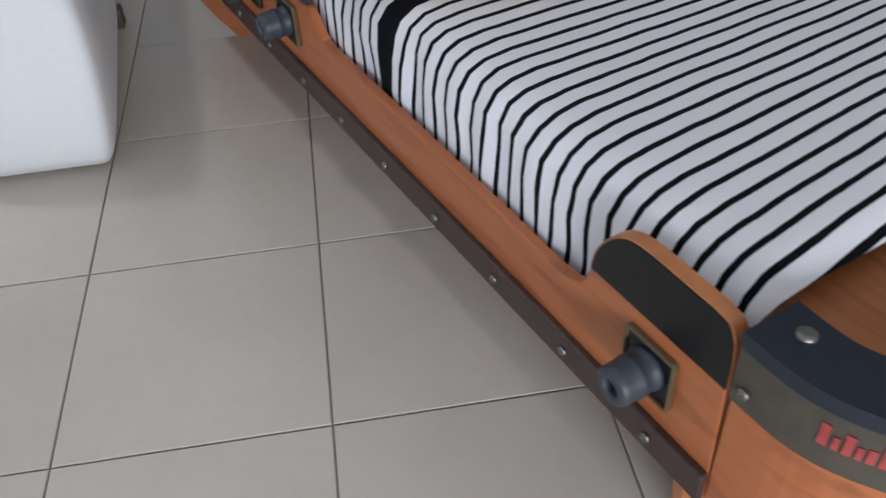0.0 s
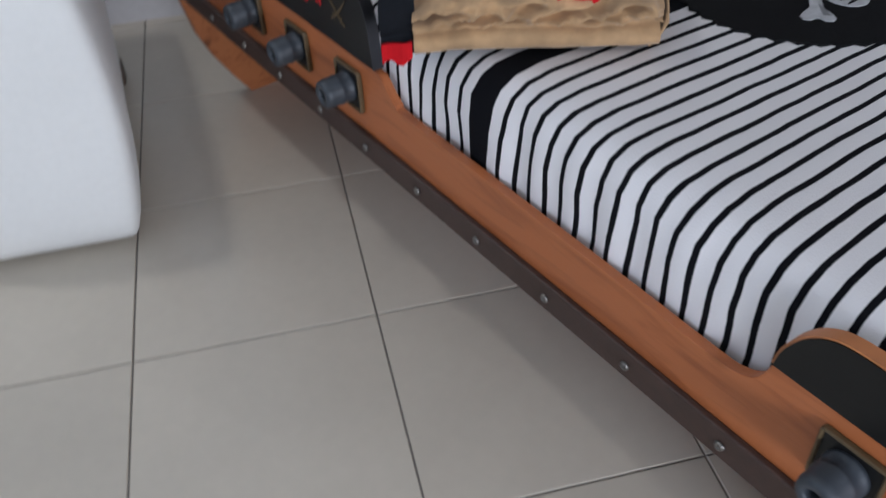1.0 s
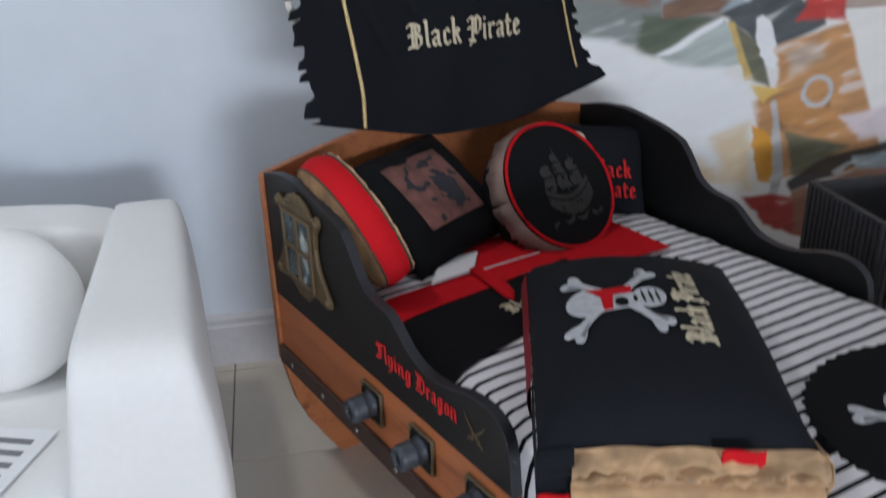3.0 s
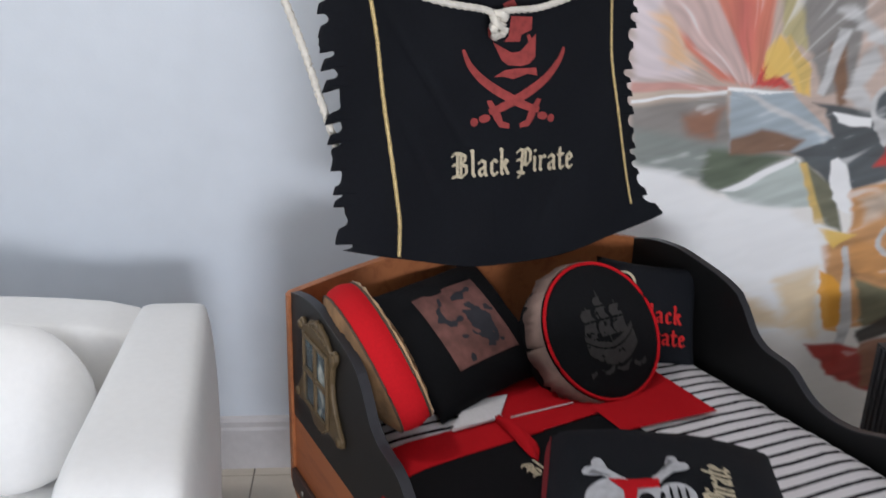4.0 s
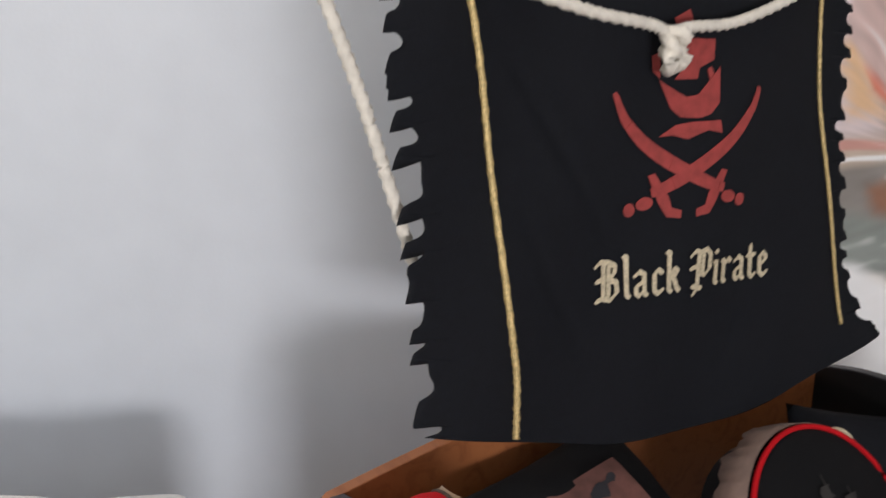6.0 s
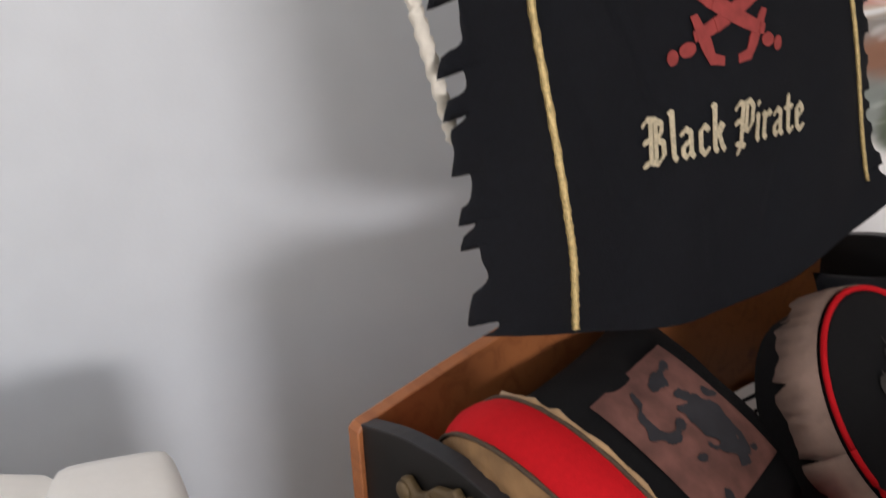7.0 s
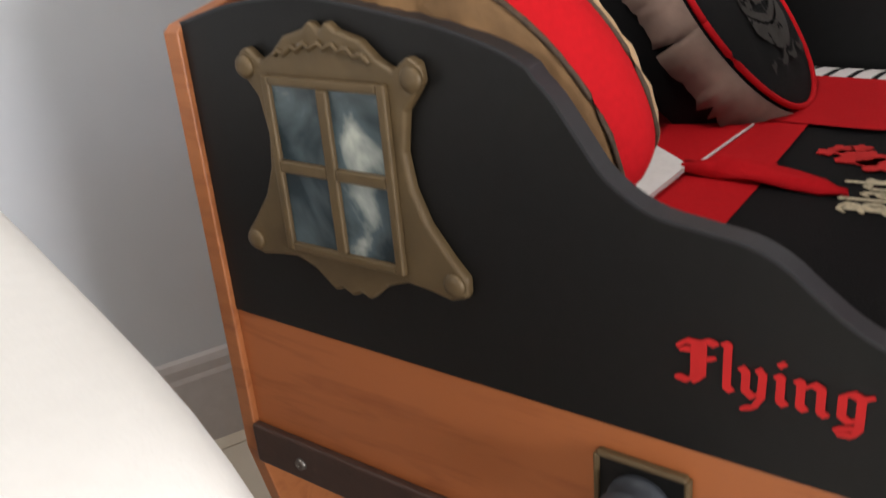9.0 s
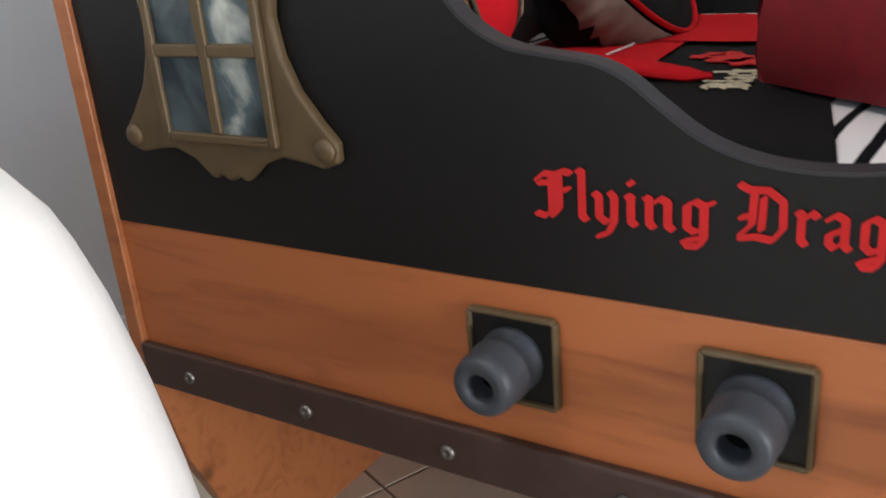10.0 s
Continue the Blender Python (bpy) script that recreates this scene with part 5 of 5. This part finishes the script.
# ---- painted panel beside the bed ----
MB = 1.56        # its plane along the room's depth
MA0, MZ = 0.30, 1.60
art = thing("painted_panel", "large painting of flowers in crumpled wrapping in loose oily strokes", "painting")
WHITE, PALE_PINK, ORANGE_PALE, SALMON, RED_PINK, PINK_GREY, OLIVE, GREY, BROWN, PALE, RED, YELLOW, GOLD, ROSE, CREAM, BROWN_GREY, RUST, GREEN_GREY, GREEN, TEAL_DARK, ICE, MINT, OLIVE_DARK, CREAM_GOLD, ORANGE_BROWN, ORANGE, RED_DARK, DARK = (0.94, 0.94, 0.94), (0.76, 0.66, 0.68), (0.78, 0.5, 0.28), (0.66, 0.20, 0.13), (0.6, 0.16, 0.13), (0.62, 0.46, 0.43), (0.48, 0.42, 0.22), (0.26, 0.25, 0.24), (0.22, 0.12, 0.07), (0.58, 0.58, 0.58), (0.58, 0.06, 0.05), (0.82, 0.55, 0.14), (0.68, 0.48, 0.16), (0.62, 0.32, 0.27), (0.62, 0.5, 0.4), (0.27, 0.25, 0.23), (0.32, 0.15, 0.09), (0.24, 0.27, 0.25), (0.12, 0.15, 0.1), (0.075, 0.09, 0.1), (0.38, 0.45, 0.5), (0.5, 0.56, 0.53), (0.16, 0.16, 0.1), (0.8, 0.64, 0.42), (0.6, 0.3, 0.11), (0.8, 0.38, 0.05), (0.4, 0.03, 0.02), (0.04, 0.035, 0.03)
PATCHES = []


def patch(colour, soft, *outline):
    """One field of paint: its colour, the softness of its edge, its outline along the wall and up."""
    PATCHES.append((colour, soft, outline))


patch(PALE_PINK, 0.02, (0.47, 1.66), (0.58, 1.66), (0.68, 1.28), (0.50, 1.27))
patch(ORANGE_PALE, 0.03, (0.55, 1.47), (0.61, 1.47), (0.68, 1.31), (0.60, 1.31))
patch(SALMON, 0.012, (0.56, 1.66), (0.89, 1.66), (0.88, 1.31), (0.85, 1.26), (0.75, 1.28), (0.64, 1.37))
patch(RED_PINK, 0.03, (0.75, 1.66), (0.82, 1.66), (0.83, 1.34), (0.78, 1.36))
patch(PINK_GREY, 0.008, (0.56, 1.49), (0.62, 1.66), (0.86, 1.26), (0.81, 1.27), (0.67, 1.37))
patch(OLIVE, 0.008, (0.88, 1.66), (0.96, 1.66), (1.00, 1.37), (0.92, 1.41))
patch(GREY, 0.01, (0.94, 1.66), (1.16, 1.66), (1.15, 1.27), (1.07, 1.24), (1.02, 1.34), (0.98, 1.43))
patch(BROWN, 0.01, (1.06, 1.39), (1.11, 1.39), (1.14, 1.22), (1.12, 1.20))
patch(PALE, 0.006, (1.08, 1.43), (1.12, 1.43), (1.07, 1.24), (1.05, 1.25))
patch(RED, 0.008, (0.85, 1.26), (0.88, 1.34), (0.92, 1.30), (0.97, 1.26))
patch(YELLOW, 0.008, (0.88, 1.28), (0.88, 1.36), (0.91, 1.41), (1.01, 1.33), (1.03, 1.24), (0.99, 1.25), (0.95, 1.30))
patch(GOLD, 0.006, (0.93, 1.40), (0.94, 1.41), (1.02, 1.31), (1.01, 1.24))
patch(ROSE, 0.005, (0.50, 1.27), (0.79, 1.26), (0.79, 1.25), (0.50, 1.24))
patch(CREAM, 0.006, (0.50, 1.24), (0.79, 1.25), (0.76, 1.22), (0.50, 1.19))
patch(WHITE, 0.003, (0.50, 1.22), (0.78, 1.25), (0.78, 1.24), (0.50, 1.21))
patch(BROWN_GREY, 0.012, (0.50, 1.20), (0.78, 1.24), (0.83, 1.06), (0.77, 1.04), (0.51, 1.13))
patch(RUST, 0.02, (0.65, 1.18), (0.78, 1.20), (0.76, 1.11), (0.68, 1.12))
patch(GREEN_GREY, 0.02, (0.51, 1.14), (0.75, 1.10), (1.01, 1.06), (0.80, 0.95), (0.68, 0.99), (0.52, 1.03))
patch(GREEN, 0.015, (0.75, 1.08), (1.00, 1.06), (0.79, 0.95), (0.73, 0.98))
patch(TEAL_DARK, 0.008, (0.99, 1.07), (1.12, 1.12), (1.08, 1.20), (1.04, 1.22), (1.33, 1.19), (1.37, 1.01), (1.22, 0.96), (1.14, 0.97), (1.03, 1.05))
patch(ICE, 0.006, (0.79, 1.25), (0.97, 1.25), (1.12, 1.12), (1.00, 1.07), (0.81, 1.07))
patch(BROWN, 0.01, (0.81, 1.11), (0.90, 1.14), (1.03, 1.11), (0.99, 1.07), (0.81, 1.06))
patch(WHITE, 0.003, (0.78, 1.26), (0.88, 1.25), (0.98, 1.25), (0.98, 1.25), (0.88, 1.24), (0.78, 1.25))
patch(PALE, 0.006, (0.83, 1.24), (0.86, 1.24), (1.12, 1.12), (1.03, 1.14))
patch(MINT, 0.008, (1.01, 1.05), (0.80, 0.95), (0.85, 0.91), (1.00, 0.90), (1.11, 0.91), (1.03, 1.04))
patch(WHITE, 0.004, (1.01, 1.06), (0.79, 0.95), (0.84, 0.95), (1.01, 1.04))
patch(OLIVE_DARK, 0.008, (1.03, 1.05), (1.15, 0.97), (1.20, 0.83), (1.13, 0.85))
patch(GOLD, 0.006, (1.03, 1.04), (1.05, 1.04), (1.14, 0.85), (1.11, 0.85))
patch(WHITE, 0.02, (0.49, 1.03), (0.65, 1.01), (0.78, 0.94), (1.02, 0.90), (1.14, 0.78), (1.20, 0.72), (1.17, 0.64), (1.08, 0.52), (0.86, 0.40), (0.51, 0.53))
patch(CREAM_GOLD, 0.02, (0.81, 0.68), (1.15, 0.66), (1.15, 0.52), (0.93, 0.52))
patch(WHITE, 0.004, (1.13, 1.05), (1.15, 1.06), (1.18, 1.04), (1.23, 0.91), (1.22, 0.88), (1.17, 0.90), (1.13, 1.00))
patch(WHITE, 0.004, (1.11, 1.19), (1.23, 1.18), (1.23, 1.15), (1.13, 1.16))
patch(PALE, 0.004, (1.23, 1.19), (1.27, 1.17), (1.31, 1.11), (1.28, 1.09), (1.24, 1.14))
patch(PALE, 0.012, (1.13, 1.24), (1.16, 1.36), (1.20, 1.39), (1.23, 1.34), (1.18, 1.27), (1.24, 1.20), (1.18, 1.20))
patch(PALE, 0.012, (1.07, 1.48), (1.12, 1.49), (1.33, 1.34), (1.34, 1.30))
patch(RED, 0.01, (1.26, 1.03), (1.34, 1.17), (1.42, 1.16), (1.44, 1.03))
patch(ORANGE_BROWN, 0.01, (1.21, 0.96), (1.45, 1.02), (1.68, 0.50), (1.22, 0.51), (1.14, 0.78), (1.23, 0.82))
patch(CREAM, 0.02, (1.24, 0.93), (1.34, 0.97), (1.39, 0.91), (1.27, 0.86))
patch(YELLOW, 0.006, (1.12, 0.84), (1.25, 0.82), (1.18, 0.77))
patch(BROWN, 0.012, (1.22, 0.70), (1.42, 0.77), (1.43, 0.72), (1.25, 0.67))
patch(ORANGE_BROWN, 0.012, (1.24, 0.81), (1.46, 0.73), (1.49, 0.63), (1.25, 0.69))
patch(OLIVE_DARK, 0.012, (1.27, 0.67), (1.52, 0.60), (1.33, 0.50))
patch(PALE_PINK, 0.012, (1.47, 0.71), (1.76, 0.74), (1.79, 0.63), (1.56, 0.62))
patch(WHITE, 0.03, (0.69, 0.84), (1.13, 0.85), (1.16, 0.71), (1.09, 0.53), (0.97, 0.59), (0.81, 0.68))
patch(CREAM_GOLD, 0.03, (1.02, 0.67), (1.14, 0.71), (1.18, 0.47), (1.07, 0.52))
patch(ORANGE, 0.006, (1.15, 0.70), (1.20, 0.68), (1.25, 0.63), (1.26, 0.49), (1.20, 0.51), (1.17, 0.59))
patch(PALE, 0.006, (1.21, 0.78), (1.23, 0.78), (1.29, 0.52), (1.27, 0.37), (1.24, 0.37), (1.25, 0.52))
patch(RED_DARK, 0.008, (1.15, 0.45), (1.26, 0.45), (1.42, 0.41), (1.44, 0.25), (1.24, 0.34))
patch(DARK, 0.008, (1.30, 0.49), (1.45, 0.57), (1.79, 0.62), (1.80, 0.54), (1.56, 0.52), (1.33, 0.45))
patch(ICE, 0.006, (1.54, 0.56), (1.69, 0.57), (1.69, 0.50), (1.57, 0.51))
patch(RUST, 0.01, (1.33, 0.45), (1.57, 0.51), (1.81, 0.51), (1.85, 0.33), (1.36, 0.29))
for ca_, cz_ in ((1.276, 1.217), (1.375, 0.80)):
    patch(PALE, 0.004, *ellipse(ca_, cz_, 0.058, 0.056, 20))
    patch(TEAL_DARK if cz_ > 1 else ORANGE_BROWN, 0.006, *ellipse(ca_, cz_, 0.040, 0.040, 18))

MA1 = 2.0
NA, NZ = 480, 420
grid_a, grid_z = np.meshgrid(np.linspace(MA0, MA1, NA + 1), np.linspace(0.0, MZ, NZ + 1))
flat_a, flat_z = grid_a.ravel(), grid_z.ravel()


def cloud(fa, fz, seed):
    return np.array([noise.noise(Vector((a, z, seed))) for a, z in zip(fa, fz)])


warp_a, warp_z = cloud(flat_a * 9, flat_z * 9, 1.0), cloud(flat_a * 9, flat_z * 9, 9.0)
# strokes fan out from a point above and sweep along the folds below
fan = np.arctan2(flat_z - 1.22, flat_a - 0.86)
reach = np.hypot(flat_z - 1.22, flat_a - 0.86)
high = cloud(fan * 9 + warp_a, reach * 2.5, 3.0) + 0.6 * cloud(fan * 24 + warp_a, reach * 4, 8.0)
low = cloud(flat_a * 5 + flat_z * 2 + warp_a * 0.6, flat_z * 26 - flat_a * 6 + warp_z, 4.0) + 0.5 * cloud(flat_a * 9 + warp_a, flat_z * 55 - flat_a * 18, 6.0)
upper = np.clip((flat_z - 1.20) / 0.08, 0, 1)
streak = high * upper + low * (1 - upper)
wa, wz = flat_a + 0.007 * warp_a + 0.004 * streak, flat_z + 0.007 * warp_z + 0.004 * streak
paint_rgb = np.where((flat_z > 1.06)[:, None], np.array((0.56, 0.44, 0.38)), np.array((0.90, 0.87, 0.83)))
for colour, soft, outline in PATCHES:
    dist = np.full(len(wa), 9.0)
    inside = np.zeros(len(wa), bool)
    for (xa, za), (xb, zb) in zip(outline, outline[1:] + outline[:1]):
        ex, ez = xb - xa, zb - za
        h = np.clip(((wa - xa) * ex + (wz - za) * ez) / (ex * ex + ez * ez + 1e-9), 0, 1)
        dist = np.minimum(dist, np.hypot(wa - xa - ex * h, wz - za - ez * h))
        if abs(ez) > 1e-9:
            inside ^= ((za > wz) != (zb > wz)) & (wa < xa + ex * (wz - za) / ez)
    f = np.clip(np.where(inside, dist, -dist) / (2 * soft) + 0.5 + 0.35 * streak, 0, 1)
    f = (f * f * (3 - 2 * f))[:, None] * 0.96
    paint_rgb = paint_rgb * (1 - f) + np.array(colour) * f
busy = np.clip((0.86 - paint_rgb.max(axis=1)) / 0.2, 0.12, 1)
paint_rgb = paint_rgb * (1 + 0.30 * streak * busy)[:, None]
glint = np.clip((streak + 0.5 * warp_a - 0.42) * 1.6, 0, 0.6)[:, None] * busy[:, None]
paint_rgb = np.clip(paint_rgb * (1 - glint) + 0.80 * glint, 0.006, 0.95)

me = bpy.data.meshes.new("picture")
verts = [(a, MB, z) for a, z in zip(flat_a.tolist(), flat_z.tolist())]
faces = [(j * (NA + 1) + i, j * (NA + 1) + i + 1, (j + 1) * (NA + 1) + i + 1, (j + 1) * (NA + 1) + i) for j in range(NZ) for i in range(NA)]
me.from_pydata(verts, [], faces)
ca = me.color_attributes.new("paint", "FLOAT_COLOR", "POINT")
rgba = np.ones((len(verts), 4))
rgba[:, :3] = paint_rgb
ca.data.foreach_set("color", rgba.ravel())
paint = mat("oil_paint_print", (0.5, 0.5, 0.5), 0.35, bump=0.08, bump_scale=40)
at = paint.node_tree.nodes.new("ShaderNodeVertexColor")
at.layer_name = "paint"
paint.node_tree.links.new(at.outputs[0], paint.node_tree.nodes["Principled BSDF"].inputs["Base Color"])
me.materials.append(paint)
pic = new("picture", me)
pic.parent = art
pic.matrix_basis = room_pose(0, 0)
part("backing", box((MA0 - 0.004, MB + 0.002, 0.0), (MA1 + 0.004, MB + 0.03, MZ + 0.003)), METAL_FRAME, art, "thin grey backing", m=room_pose(0, 0))

# ---- curtain above the panel ----
curtain = thing("curtain", "grey pleated curtain hanging behind the painting", "curtain")
bm = bmesh.new()
prev = None
for i in range(401):
    a = 0.33 + 3.0 * i / 400
    b = WALL - 0.035 + 0.014 * math.sin(a * 160) + 0.006 * math.sin(a * 67)
    col = [bm.verts.new((a, b, z)) for z in (1.3, 2.0, 2.7)]
    if prev:
        for k in range(2):
            bm.faces.new((prev[k], col[k], col[k + 1], prev[k + 1]))
    prev = col
cu = part("cloth", bm, CURTAIN, curtain, "", True, room_pose(0, 0))
part("rail", box((0.3, WALL - 0.06, 2.69), (3.4, WALL - 0.005, 2.72)), METAL_FRAME, curtain, "grey metal rail", m=room_pose(0, 0))

# ---- dark open box beyond the bed ----
chest = thing("open_box", "dark grey ribbed open box standing beyond the bed", "box", Matrix.Translation((1.335, 0.305, 0.0)) @ Matrix.Rotation(radians(-ROOM), 4, "Z"))
for lo, hi in (((0, 0, 0.0), (0.46, 0.018, 0.65)), ((0, 0.342, 0.0), (0.46, 0.36, 0.65)), ((0, 0.018, 0.0), (0.018, 0.342, 0.65)), ((0.442, 0.018, 0.0), (0.46, 0.342, 0.65))):
    part("side", box(lo, hi), DARK_BOX, chest)
part("bottom", box((0.018, 0.018, 0.0), (0.442, 0.342, 0.02)), DARK_BOX, chest)
for i in range(22):
    part("rib", box((0.008 + i * 0.0205, -0.006, 0.0), (0.018 + i * 0.0205, 0.0, 0.645)), DARK_BOX, chest)
for i in range(16):
    part("rib", box((-0.006, 0.012 + i * 0.0215, 0.0), (0.0, 0.022 + i * 0.0215, 0.645)), DARK_BOX, chest)

# ---- floor tiles ----
TS, GAP = 0.5, 0.004
corner = Vector((RC * -0.061 - RS * 0.118, RS * -0.061 + RC * 0.118))
tile_me = bpy.data.meshes.new("tile")
tb = box((-TS / 2 + GAP / 2, -TS / 2 + GAP / 2, -0.006), (TS / 2 - GAP / 2, TS / 2 - GAP / 2, 0.0))
bmesh.ops.bevel(tb, geom=[e for e in tb.edges if all(v.co.z > -0.001 for v in e.verts)], offset=0.0015, segments=1, affect="EDGES")
tb.to_mesh(tile_me)
tb.free()
tile_me.materials.append(TILE)
for i in range(-7, 8):
    for j in range(-8, 4):
        a, b = corner.x + (i + 0.5) * TS, corner.y + (j + 0.5) * TS
        if A0 - 0.2 < a < A1 + 0.2 and B0 - 0.2 < b < WALL + 0.2:
            t = new("tile", tile_me)
            t.parent = floor_bed
            t.matrix_basis = Matrix.Translation((a, b, 0))
